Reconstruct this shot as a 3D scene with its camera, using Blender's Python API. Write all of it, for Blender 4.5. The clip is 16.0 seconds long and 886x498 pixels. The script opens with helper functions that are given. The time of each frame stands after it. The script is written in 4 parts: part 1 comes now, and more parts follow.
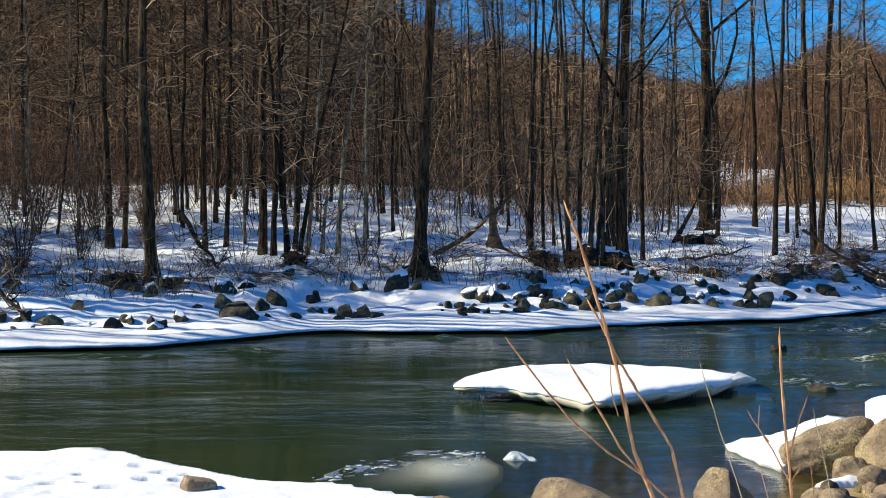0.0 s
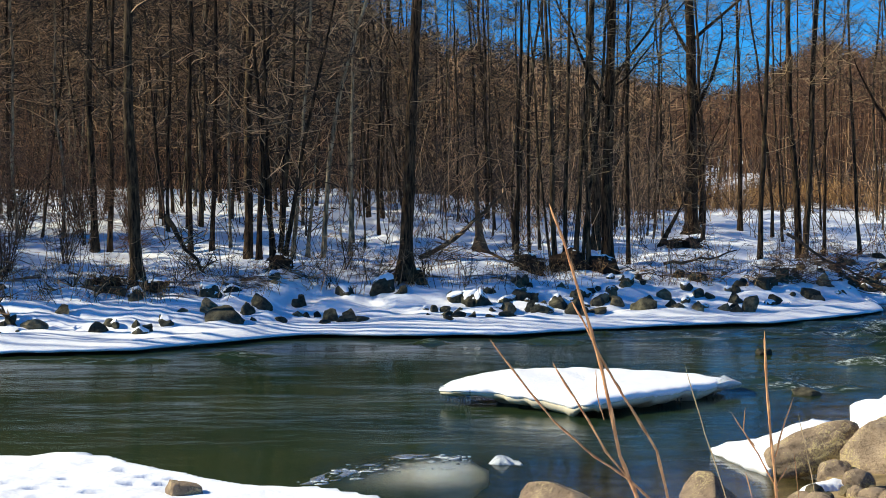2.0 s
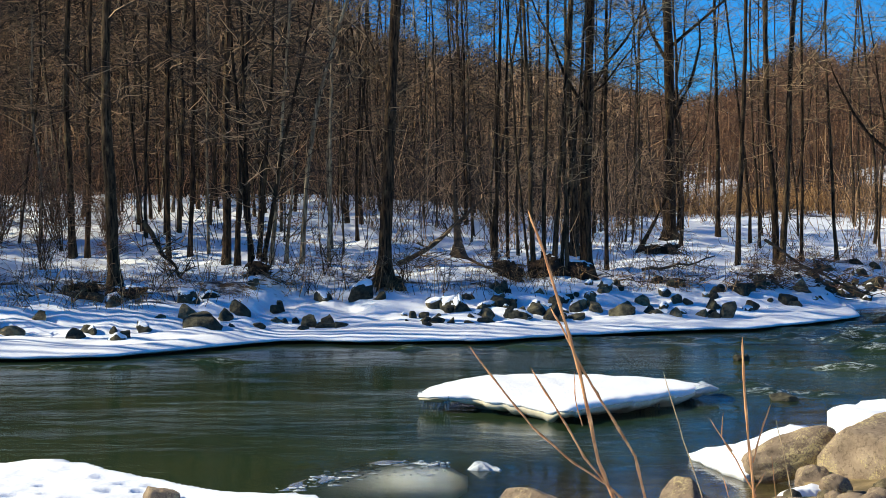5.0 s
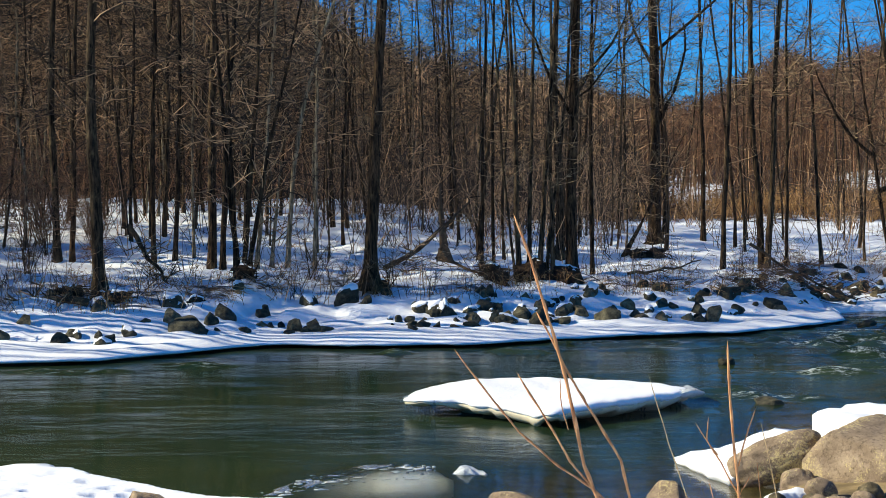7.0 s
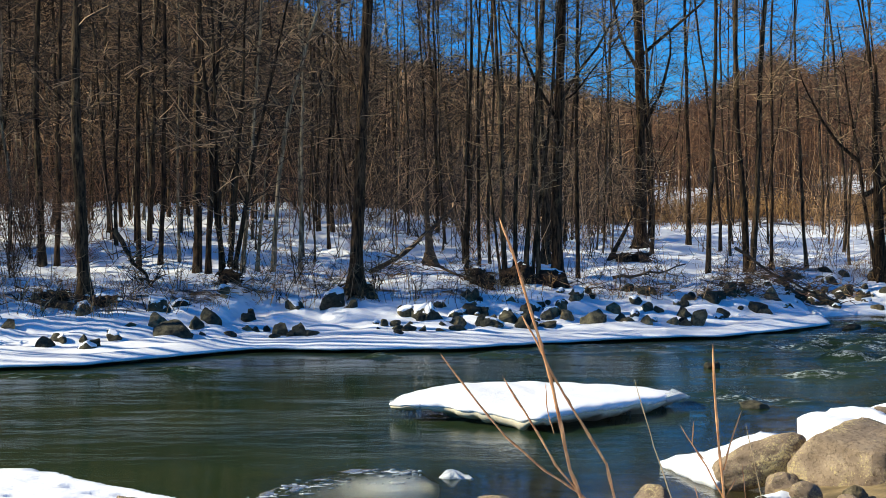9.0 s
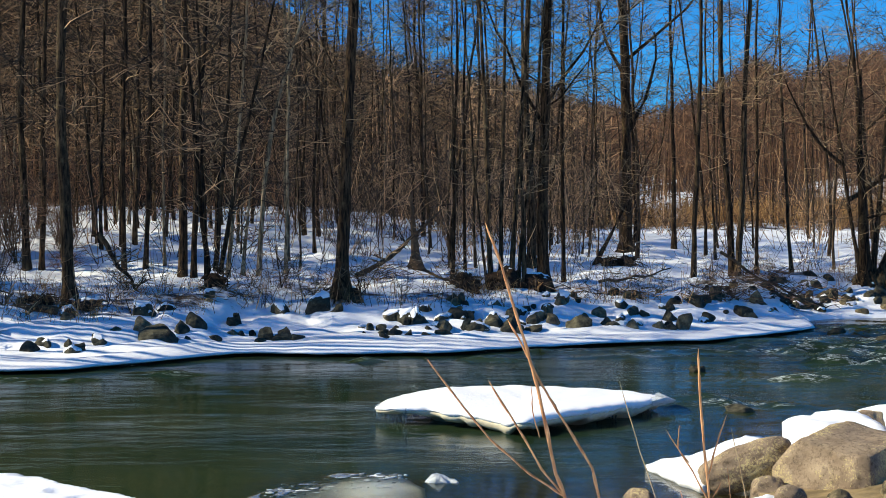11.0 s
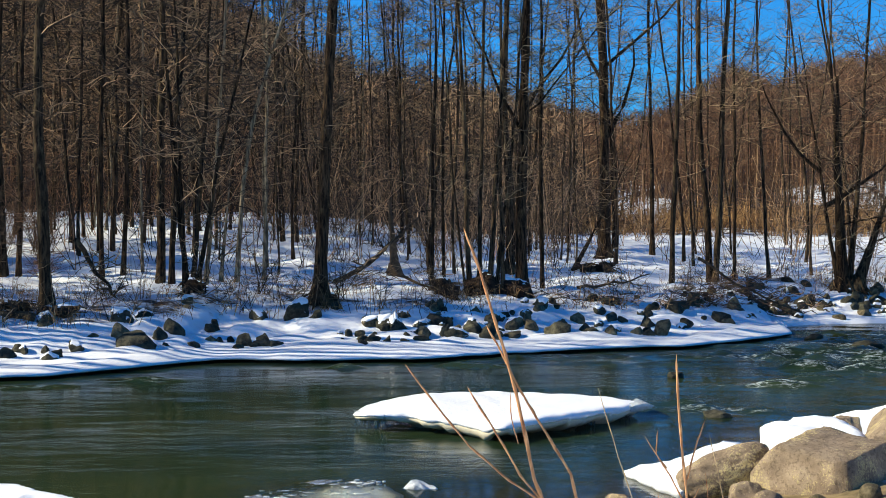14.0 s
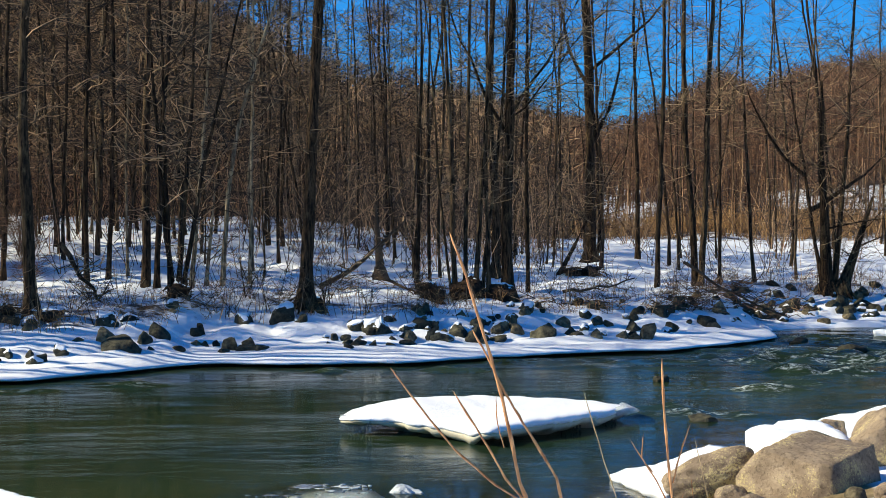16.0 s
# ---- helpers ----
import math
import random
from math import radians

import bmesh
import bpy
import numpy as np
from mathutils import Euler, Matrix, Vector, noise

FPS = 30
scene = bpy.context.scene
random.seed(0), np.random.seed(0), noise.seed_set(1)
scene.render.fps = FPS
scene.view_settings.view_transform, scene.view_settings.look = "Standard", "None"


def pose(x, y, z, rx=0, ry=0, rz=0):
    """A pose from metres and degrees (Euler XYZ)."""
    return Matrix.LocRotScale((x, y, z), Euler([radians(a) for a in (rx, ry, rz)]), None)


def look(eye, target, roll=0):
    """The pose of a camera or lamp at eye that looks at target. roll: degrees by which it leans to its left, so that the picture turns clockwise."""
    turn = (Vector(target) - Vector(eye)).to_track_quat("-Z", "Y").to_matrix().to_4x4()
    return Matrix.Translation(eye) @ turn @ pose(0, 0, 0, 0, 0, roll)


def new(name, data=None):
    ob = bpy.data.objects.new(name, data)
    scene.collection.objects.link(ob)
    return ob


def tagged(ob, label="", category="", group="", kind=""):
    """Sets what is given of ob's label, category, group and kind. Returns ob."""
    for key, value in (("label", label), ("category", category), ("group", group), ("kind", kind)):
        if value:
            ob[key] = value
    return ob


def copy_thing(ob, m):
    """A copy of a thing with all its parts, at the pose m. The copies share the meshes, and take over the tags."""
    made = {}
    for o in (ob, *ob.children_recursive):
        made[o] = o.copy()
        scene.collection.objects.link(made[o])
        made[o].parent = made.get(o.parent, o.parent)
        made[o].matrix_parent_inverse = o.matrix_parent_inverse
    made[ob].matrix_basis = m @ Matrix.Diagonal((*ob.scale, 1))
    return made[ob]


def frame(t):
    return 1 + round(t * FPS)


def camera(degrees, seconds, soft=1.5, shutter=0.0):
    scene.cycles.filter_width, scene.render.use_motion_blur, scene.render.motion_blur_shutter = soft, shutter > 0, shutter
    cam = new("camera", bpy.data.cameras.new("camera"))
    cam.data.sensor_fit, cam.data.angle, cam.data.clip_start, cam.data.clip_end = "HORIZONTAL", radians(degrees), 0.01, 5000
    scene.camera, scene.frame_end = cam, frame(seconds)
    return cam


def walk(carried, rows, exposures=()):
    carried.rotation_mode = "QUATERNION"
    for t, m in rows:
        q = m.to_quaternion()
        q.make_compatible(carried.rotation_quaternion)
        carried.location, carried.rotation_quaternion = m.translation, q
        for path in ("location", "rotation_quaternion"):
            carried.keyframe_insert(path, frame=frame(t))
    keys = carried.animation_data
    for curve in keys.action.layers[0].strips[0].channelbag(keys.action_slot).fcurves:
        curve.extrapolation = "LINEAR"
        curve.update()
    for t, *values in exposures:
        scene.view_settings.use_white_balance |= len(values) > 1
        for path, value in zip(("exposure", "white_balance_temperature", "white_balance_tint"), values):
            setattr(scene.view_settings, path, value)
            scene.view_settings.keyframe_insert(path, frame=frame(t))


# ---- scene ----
cam = camera(34.0, 16.0, soft=0.8)
EYE = 2.0
# seconds, yaw, pitch, roll: a slow turn from one spot on the near bank
ROWS = [
    (0.0, 2.246, -2.573, 0.095),
    (2.0, 1.685, -2.417, 0.068),
    (4.0, 1.123, -2.260, 0.043),
    (6.0, 0.562, -2.102, 0.020),
    (8.0, 0.000, -1.943, -0.000),
    (10.0, -0.562, -1.784, -0.018),
    (12.0, -1.123, -1.623, -0.033),
    (14.0, -1.685, -1.462, -0.047),
    (16.0, -2.246, -1.301, -0.057),
]
walk(cam, [(t, pose(0, 0, EYE, 90 + pitch, roll, yaw)) for t, yaw, pitch, roll in ROWS])

# ---- light ----
SUN_TURN, SUN_HEIGHT = -89.0, 34.0  # degrees from straight ahead (left is minus), and above the horizon
scene.view_settings.exposure = 0.56
world = bpy.data.worlds.new("sky")
scene.world = world
world.use_nodes = True
wn = world.node_tree
sky = wn.nodes.new("ShaderNodeTexSky")
sky.sky_type, sky.sun_disc = "NISHITA", False
sky.sun_elevation, sky.sun_rotation = radians(SUN_HEIGHT), radians(SUN_TURN)
sky.altitude, sky.air_density, sky.dust_density, sky.ozone_density = 800, 1.0, 0.0, 2.0
deep = wn.nodes.new("ShaderNodeMix")
deep.data_type, deep.blend_type = "RGBA", "MULTIPLY"
deep.inputs[0].default_value = 1.0
deep.inputs[7].default_value = (0.11, 0.66, 1.27, 1)
wn.links.new(sky.outputs[0], deep.inputs[6])
wn.links.new(deep.outputs[2], wn.nodes["Background"].inputs[0])
wn.nodes["Background"].inputs[1].default_value = 0.080
sun = new("sun", bpy.data.lights.new("sun", "SUN"))
sun.data.energy, sun.data.angle, sun.data.color = 5.0, radians(0.5), (1.0, 0.925, 0.69)
to_sun = Vector((math.sin(radians(SUN_TURN)) * math.cos(radians(SUN_HEIGHT)), math.cos(radians(SUN_TURN)) * math.cos(radians(SUN_HEIGHT)), math.sin(radians(SUN_HEIGHT))))
sun.matrix_world = look(to_sun * 60, (0, 0, 0))

# ---- materials ----
def nodes_of(name):
    m = bpy.data.materials.new(name)
    m.use_nodes = True
    t = m.node_tree
    return m, t, t.nodes["Principled BSDF"]


def add(t, kind, **values):
    n = t.nodes.new(kind)
    for k, v in values.items():
        if k in n.inputs:
            n.inputs[k].default_value = v
    return n


def noise_at(t, scale, detail=5.0, rough=0.6, space="Object", stretch=None):
    c = t.nodes.new("ShaderNodeTexCoord")
    n = add(t, "ShaderNodeTexNoise", Scale=scale, Detail=detail, Roughness=rough)
    if stretch:
        m = t.nodes.new("ShaderNodeMapping")
        m.inputs["Scale"].default_value = stretch
        t.links.new(c.outputs[space], m.inputs[0])
        t.links.new(m.outputs[0], n.inputs["Vector"])
    else:
        t.links.new(c.outputs[space], n.inputs["Vector"])
    return n


def ramp(t, socket, *stops):
    r = t.nodes.new("ShaderNodeValToRGB")
    while len(r.color_ramp.elements) < len(stops):
        r.color_ramp.elements.new(0.5)
    for e, (p, c) in zip(r.color_ramp.elements, stops):
        e.position, e.color = p, (*c, 1) if len(c) == 3 else c
    t.links.new(socket, r.inputs[0])
    return r


def mixed(t, fac, a, b, how="MIX"):
    m = t.nodes.new("ShaderNodeMix")
    m.data_type, m.blend_type = "RGBA", how
    for s, v in ((m.inputs[0], fac), (m.inputs[6], a), (m.inputs[7], b)):
        if isinstance(v, bpy.types.NodeSocket):
            t.links.new(v, s)
        else:
            s.default_value = v if isinstance(v, float) else (*v, 1)
    return m.outputs[2]


def bump(t, bsdf, socket, strength, distance):
    b = add(t, "ShaderNodeBump", Strength=strength, Distance=distance)
    t.links.new(socket, b.inputs["Height"])
    t.links.new(b.outputs[0], bsdf.inputs["Normal"])
    return b


def plain(name, dark, light, scale, rough=0.85, relief=0.4, depth=0.02, stretch=None, vary=0.0):
    """A matt natural surface: two colours in two sizes of noise, with relief."""
    m, t, p = nodes_of(name)
    fine = noise_at(t, scale, 6, 0.65, stretch=stretch)
    broad = noise_at(t, scale * 0.17, 3, 0.5)
    r = ramp(t, fine.outputs[0], (0.38, dark), (0.64, light))
    mid = tuple((a + b) / 2 for a, b in zip(dark, light))
    colour = mixed(t, ramp(t, broad.outputs[0], (0.4, (0, 0, 0)), (0.62, (0.6, 0.6, 0.6))).outputs[0], r.outputs[0], tuple(c * 0.75 for c in mid))
    if vary:
        info = t.nodes.new("ShaderNodeObjectInfo")
        v = ramp(t, info.outputs["Random"], (0.0, (1 - vary,) * 3), (1.0, (1 + vary,) * 3))
        colour = mixed(t, 1.0, colour, v.outputs[0], "MULTIPLY")
    t.links.new(colour, p.inputs["Base Color"])
    p.inputs["Roughness"].default_value = rough
    p.inputs["Specular IOR Level"].default_value = 0.25
    bump(t, p, fine.outputs[0], relief, depth)
    return m


def bark_of(name, furrow, ridge, lichen, vary):
    """Furrowed bark: long dark cracks between ridges, with paler lichen blotches on some of them."""
    m, t, p = nodes_of(name)
    cracks = noise_at(t, 34, 5, 0.65, stretch=(1, 1, 0.13))
    plates = noise_at(t, 9, 4, 0.6, stretch=(1, 1, 0.4))
    blotch = noise_at(t, 3.2, 5, 0.7, stretch=(1, 1, 0.5))
    c = ramp(t, cracks.outputs[0], (0.40, furrow), (0.60, ridge)).outputs[0]
    c = mixed(t, ramp(t, plates.outputs[0], (0.42, (0, 0, 0)), (0.66, (0.75,) * 3)).outputs[0], c, furrow)
    c = mixed(t, ramp(t, blotch.outputs[0], (0.55, (0, 0, 0)), (0.68, (0.6,) * 3)).outputs[0], c, lichen)
    info = t.nodes.new("ShaderNodeObjectInfo")
    c = mixed(t, 1.0, c, ramp(t, info.outputs["Random"], (0.0, (1 - vary,) * 3), (1.0, (1 + vary,) * 3)).outputs[0], "MULTIPLY")
    t.links.new(c, p.inputs["Base Color"])
    p.inputs["Roughness"].default_value = 0.92
    p.inputs["Specular IOR Level"].default_value = 0.15
    bump(t, p, mixed(t, 0.45, cracks.outputs[0], plates.outputs[0]), 1.0, 0.05)
    return m


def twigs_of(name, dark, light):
    """Thin twigs: one tone each, by chance; ramp paints few sunlit among many shaded."""
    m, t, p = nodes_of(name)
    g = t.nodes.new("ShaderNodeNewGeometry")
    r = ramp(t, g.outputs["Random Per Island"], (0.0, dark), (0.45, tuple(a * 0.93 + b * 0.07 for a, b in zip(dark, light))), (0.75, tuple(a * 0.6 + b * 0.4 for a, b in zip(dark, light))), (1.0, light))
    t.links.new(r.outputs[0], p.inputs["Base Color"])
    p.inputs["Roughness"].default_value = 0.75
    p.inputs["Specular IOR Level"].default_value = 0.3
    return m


def snow_land():
    """Snow with leaf litter and dead grass showing where the mesh says it lies thin."""
    m, t, p = nodes_of("snow_and_litter")
    thin = t.nodes.new("ShaderNodeAttribute")
    thin.attribute_name = "thin"
    patch = noise_at(t, 2.6, 8, 0.72, stretch=(0.6, 1.0, 1.0))
    add_ = t.nodes.new("ShaderNodeMath")
    add_.operation = "ADD"
    t.links.new(thin.outputs["Fac"], add_.inputs[0])
    t.links.new(patch.outputs[0], add_.inputs[1])
    mask = ramp(t, add_.outputs[0], (0.80, (0, 0, 0)), (0.93, (1, 1, 1)))
    fine = noise_at(t, 30, 6, 0.7)
    litter = ramp(t, fine.outputs[0], (0.3, (0.014, 0.008, 0.005)), (0.55, (0.055, 0.033, 0.017)), (0.75, (0.17, 0.11, 0.055)))
    white = ramp(t, noise_at(t, 0.8, 4).outputs[0], (0.3, (0.80, 0.82, 0.86)), (0.7, (0.88, 0.89, 0.91)))
    bed = t.nodes.new("ShaderNodeAttribute")
    bed.attribute_name = "bed"
    stones = ramp(t, noise_at(t, 5, 5, 0.6).outputs[0], (0.3, (0.09, 0.068, 0.036)), (0.7, (0.33, 0.24, 0.12)))
    c = mixed(t, mask.outputs[0], white.outputs[0], litter.outputs[0])
    c = mixed(t, bed.outputs["Fac"], c, stones.outputs[0])
    t.links.new(c, p.inputs["Base Color"])
    p.inputs["Roughness"].default_value = 0.7
    p.inputs["Specular IOR Level"].default_value = 0.2
    bump(t, p, noise_at(t, 7, 7, 0.5).outputs[0], 0.35, 0.06)
    return m


def snow_pure(name="snow", tint=(0.87, 0.88, 0.90)):
    m, t, p = nodes_of(name)
    c = ramp(t, noise_at(t, 3, 5).outputs[0], (0.3, tuple(a * 0.94 for a in tint)), (0.7, tint))
    t.links.new(c.outputs[0], p.inputs["Base Color"])
    p.inputs["Roughness"].default_value = 0.65
    p.inputs["Specular IOR Level"].default_value = 0.2
    bump(t, p, noise_at(t, 14, 7, 0.6).outputs[0], 0.35, 0.03)
    return m


def ice_clear(name="clear_ice", low=(0.50, 0.56, 0.58), high=(0.80, 0.86, 0.88), through_it=0.75):
    m, t, p = nodes_of(name)
    c = ramp(t, noise_at(t, 9, 5).outputs[0], (0.3, low), (0.7, high))
    t.links.new(c.outputs[0], p.inputs["Base Color"])
    p.inputs["Roughness"].default_value = 0.12
    p.inputs["IOR"].default_value = 1.31
    p.inputs["Transmission Weight"].default_value = through_it
    bump(t, p, noise_at(t, 25, 5).outputs[0], 0.8, 0.03)
    return m


def river_water():
    m, t, p = nodes_of("river_water")
    turbid = ramp(t, noise_at(t, 0.35, 4, 0.6, stretch=(0.4, 1.0, 1.0)).outputs[0], (0.35, (0.007, 0.021, 0.010)), (0.65, (0.027, 0.041, 0.016)))
    foam = t.nodes.new("ShaderNodeAttribute")
    foam.attribute_name = "foam"
    froth = noise_at(t, 19, 9, 0.8, stretch=(0.45, 1.0, 1.0))
    lace = t.nodes.new("ShaderNodeMath")
    lace.operation = "MULTIPLY"
    t.links.new(foam.outputs["Fac"], lace.inputs[0])
    t.links.new(ramp(t, froth.outputs[0], (0.46, (0, 0, 0)), (0.66, (1, 1, 1))).outputs[0], lace.inputs[1])
    mask = ramp(t, lace.outputs[0], (0.10, (0, 0, 0)), (0.48, (0.75, 0.75, 0.75)))
    t.links.new(mixed(t, mask.outputs[0], turbid.outputs[0], (0.60, 0.66, 0.66)), p.inputs["Base Color"])
    t.links.new(ramp(t, mask.outputs[0], (0.0, (0.10,) * 3), (1.0, (0.6,) * 3)).outputs[0], p.inputs["Roughness"])
    p.inputs["IOR"].default_value = 1.33
    long = noise_at(t, 4.2, 6, 0.6, stretch=(0.4, 1.0, 1.0))
    long.inputs["Distortion"].default_value = 0.7
    p.inputs["Specular IOR Level"].default_value = 0.15
    calm = ramp(t, noise_at(t, 0.55, 3, 0.55, stretch=(0.45, 1.0, 1.0)).outputs[0], (0.38, (0.12,) * 3), (0.66, (1.0,) * 3))
    wave = bump(t, p, mixed(t, 1.0, long.outputs[0], calm.outputs[0], "MULTIPLY"), 0.34, 0.05)
    see = t.nodes.new("ShaderNodeBsdfPrincipled")
    see.inputs["Base Color"].default_value = (0.86, 0.88, 0.74, 1)
    see.inputs["Roughness"].default_value = 0.06
    see.inputs["IOR"].default_value = 1.33
    see.inputs["Specular IOR Level"].default_value = 0.2
    see.inputs["Transmission Weight"].default_value = 1.0
    t.links.new(wave.outputs[0], see.inputs["Normal"])
    shallow = t.nodes.new("ShaderNodeAttribute")
    shallow.attribute_name = "shallow"
    clear = t.nodes.new("ShaderNodeMath")
    clear.operation = "SUBTRACT"
    clear.use_clamp = True
    t.links.new(shallow.outputs["Fac"], clear.inputs[0])
    t.links.new(mask.outputs[0], clear.inputs[1])
    both = t.nodes.new("ShaderNodeMixShader")
    t.links.new(clear.outputs[0], both.inputs[0])
    t.links.new(p.outputs[0], both.inputs[1])
    t.links.new(see.outputs[0], both.inputs[2])
    t.links.new(both.outputs[0], t.nodes["Material Output"].inputs["Surface"])
    return m


SNOW_LAND, SNOW, ICE, WATER = snow_land(), snow_pure(), ice_clear(), river_water()
CRUST_ICE = ice_clear("crust_ice", (0.36, 0.38, 0.34), (0.72, 0.74, 0.70), 0.75)
SNOW_ICE = snow_pure("dirty_ice", (0.60, 0.54, 0.40))
SUNK_ICE = snow_pure("sunken_ice", (0.88, 0.88, 0.85))
FROST_ICE = ice_clear("frosted_ice", (0.62, 0.68, 0.70), (0.88, 0.91, 0.92), 0.25)
BARK = bark_of("alder_bark", (0.007, 0.004, 0.0022), (0.105, 0.062, 0.032), (0.22, 0.15, 0.07), 0.35)
BARK_GREY = bark_of("grey_bark", (0.009, 0.0055, 0.003), (0.125, 0.080, 0.043), (0.26, 0.185, 0.095), 0.25)
BARK_PALE = bark_of("pale_bark", (0.06, 0.045, 0.028), (0.48, 0.36, 0.22), (0.62, 0.50, 0.32), 0.2)
DEADWOOD = plain("deadwood", (0.035, 0.024, 0.016), (0.16, 0.10, 0.055), 11, 0.9, 0.9, 0.03, None, 0.2)
EARTH = plain("root_soil", (0.010, 0.006, 0.004), (0.06, 0.034, 0.019), 16, 0.95, 1.0, 0.05)
# dark and bright ends stand in for shaded gaps and sunlit strokes
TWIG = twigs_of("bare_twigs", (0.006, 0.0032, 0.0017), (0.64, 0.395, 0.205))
# the left hillside's shade is put into this darker colour
TWIG_SHADE_TONE = twigs_of("shade_toned_twigs", (0.003, 0.0014, 0.0008), (0.46, 0.24, 0.12))
# the same twigs with sunlight put into the colour
TWIG_SUN_TONE = twigs_of("sun_toned_twigs", (0.02, 0.011, 0.006), (0.66, 0.40, 0.21))
# fine twigs lightened in colour to look sunlit against the sky
TWIG_FINE_SUN = twigs_of("fine_sun_toned_twigs", (0.03, 0.018, 0.009), (0.56, 0.37, 0.19))
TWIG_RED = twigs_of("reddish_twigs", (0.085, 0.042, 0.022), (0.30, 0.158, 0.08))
GRASS = twigs_of("dry_grass", (0.18, 0.09, 0.035), (0.52, 0.31, 0.12))
STEM = plain("willow_bark", (0.30, 0.10, 0.034), (0.84, 0.42, 0.175), 55, 0.5, 0.5, 0.004, (1, 1, 0.35))
REED = plain("reed_straw", (0.34, 0.22, 0.10), (0.60, 0.44, 0.24), 40, 0.6, 0.2, 0.002, (1, 1, 0.2))
ROCK_DARK = plain("dark_river_stone", (0.012, 0.012, 0.008), (0.10, 0.09, 0.056), 12, 0.8, 0.8, 0.05, None, 0.35)
ROCK_TAN = plain("tan_river_stone", (0.05, 0.04, 0.022), (0.26, 0.205, 0.115), 12, 0.85, 0.8, 0.05, None, 0.3)


def boulder_stone():
    """Pale grey-brown sandstone with yellowish lichen."""
    m, t, p = nodes_of("sandstone")
    base = ramp(t, noise_at(t, 5, 6, 0.6).outputs[0], (0.32, (0.21, 0.152, 0.102)), (0.5, (0.35, 0.258, 0.172)), (0.68, (0.49, 0.37, 0.25)))
    spots = noise_at(t, 62, 6, 0.8)
    field = noise_at(t, 2.6, 5, 0.65)
    mul = t.nodes.new("ShaderNodeMath")
    mul.operation = "MULTIPLY"
    t.links.new(spots.outputs[0], mul.inputs[0])
    t.links.new(field.outputs[0], mul.inputs[1])
    mask = ramp(t, mul.outputs[0], (0.264, (0, 0, 0)), (0.30, (0.9, 0.9, 0.9)))
    stain = ramp(t, noise_at(t, 1.7, 6, 0.65).outputs[0], (0.46, (0, 0, 0)), (0.62, (0.75,) * 3))
    pits = ramp(t, noise_at(t, 34, 6, 0.7).outputs[0], (0.33, (0.35,) * 3), (0.5, (1, 1, 1)))
    rock = mixed(t, stain.outputs[0], base.outputs[0], (0.165, 0.118, 0.085))
    rock = mixed(t, 0.8, rock, pits.outputs[0], "MULTIPLY")
    c = mixed(t, mask.outputs[0], rock, (0.60, 0.48, 0.23))
    t.links.new(c, p.inputs["Base Color"])
    p.inputs["Roughness"].default_value = 0.85
    p.inputs["Specular IOR Level"].default_value = 0.2
    bump(t, p, mixed(t, 0.35, noise_at(t, 11, 9, 0.68).outputs[0], spots.outputs[0]), 0.9, 0.05)
    return m


SANDSTONE = boulder_stone()

# ---- the lie of the land ----
# far waterline, near waterline and skyline, each as a smooth row of knots
FAR_X = (-60, -14, -6, -4.4, -3.2, -2.5, 0.1, 1.3, 2.9, 4.2, 5.3, 6.0, 6.35, 6.5, 7.2, 8.8, 14, 30, 80)
FAR_Y = (15, 16.2, 17.2, 17.4, 18.6, 19.4, 19.4, 20.1, 20.9, 21.2, 22.3, 23.1, 23.6, 24.7, 25.1, 25.5, 27.5, 34, 52)
NEAR_X = (-60, -8, -3.5, -2.9, -2.0, -1.6, -1.0, -0.4, 0.4, 1.2, 1.9, 2.4, 3.0, 4.0, 5.1, 8, 20, 80)
NEAR_Y = (9.0, 9.8, 10.1, 10.25, 9.5, 9.2, 9.05, 8.7, 8.0, 7.7, 8.7, 9.9, 11.9, 13.3, 14.4, 16, 22, 42)
SKY_U = (-1.2, -0.6, -0.3, -0.173, -0.103, -0.056, -0.03, 0.005, 0.044, 0.10, 0.122, 0.16, 0.195, 0.23, 0.26, 0.285, 0.346, 0.6, 1.2)
SKY_E = (0.30, 0.28, 0.21, 0.165, 0.138, 0.106, 0.098, 0.092, 0.088, 0.072, 0.068, 0.064, 0.076, 0.101, 0.087, 0.102, 0.114, 0.12, 0.12)


def ease(a, b, v):
    v = min(1.0, max(0.0, (v - a) / (b - a)))
    return v * v * (3 - 2 * v)


# open snowfields among the woods behind: bearing from, to, distance from, to
GLADES = ((0.148, 0.168, 62, 180), (0.168, 0.186, 62, 105), (0.110, 0.125, 62, 170), (0.268, 0.29, 70, 88), (0.318, 0.352, 62, 84))


def in_glade(x, y):
    return any(a < x / y + 0.003 * math.sin(y * 0.23) < b and c < y < d for a, b, c, d in GLADES)


def wobble(x, y, k):
    return (math.sin(1.7 * k * x + 0.9 * k * y + 1.3) + math.sin(-1.1 * k * x + 2.1 * k * y + 4.0) + math.sin(2.9 * k * x - 0.7 * k * y + 2.2)) / 3


def far_line(x):
    return float(np.interp(x, FAR_X, FAR_Y)) + 0.10 * wobble(x, 0.3, 0.9) + 0.03 * wobble(x, 2, 4)


def near_line(x):
    return float(np.interp(x, NEAR_X, NEAR_Y)) + 0.05 * wobble(x, 5, 2.2) + 0.03 * wobble(x, 1, 7)


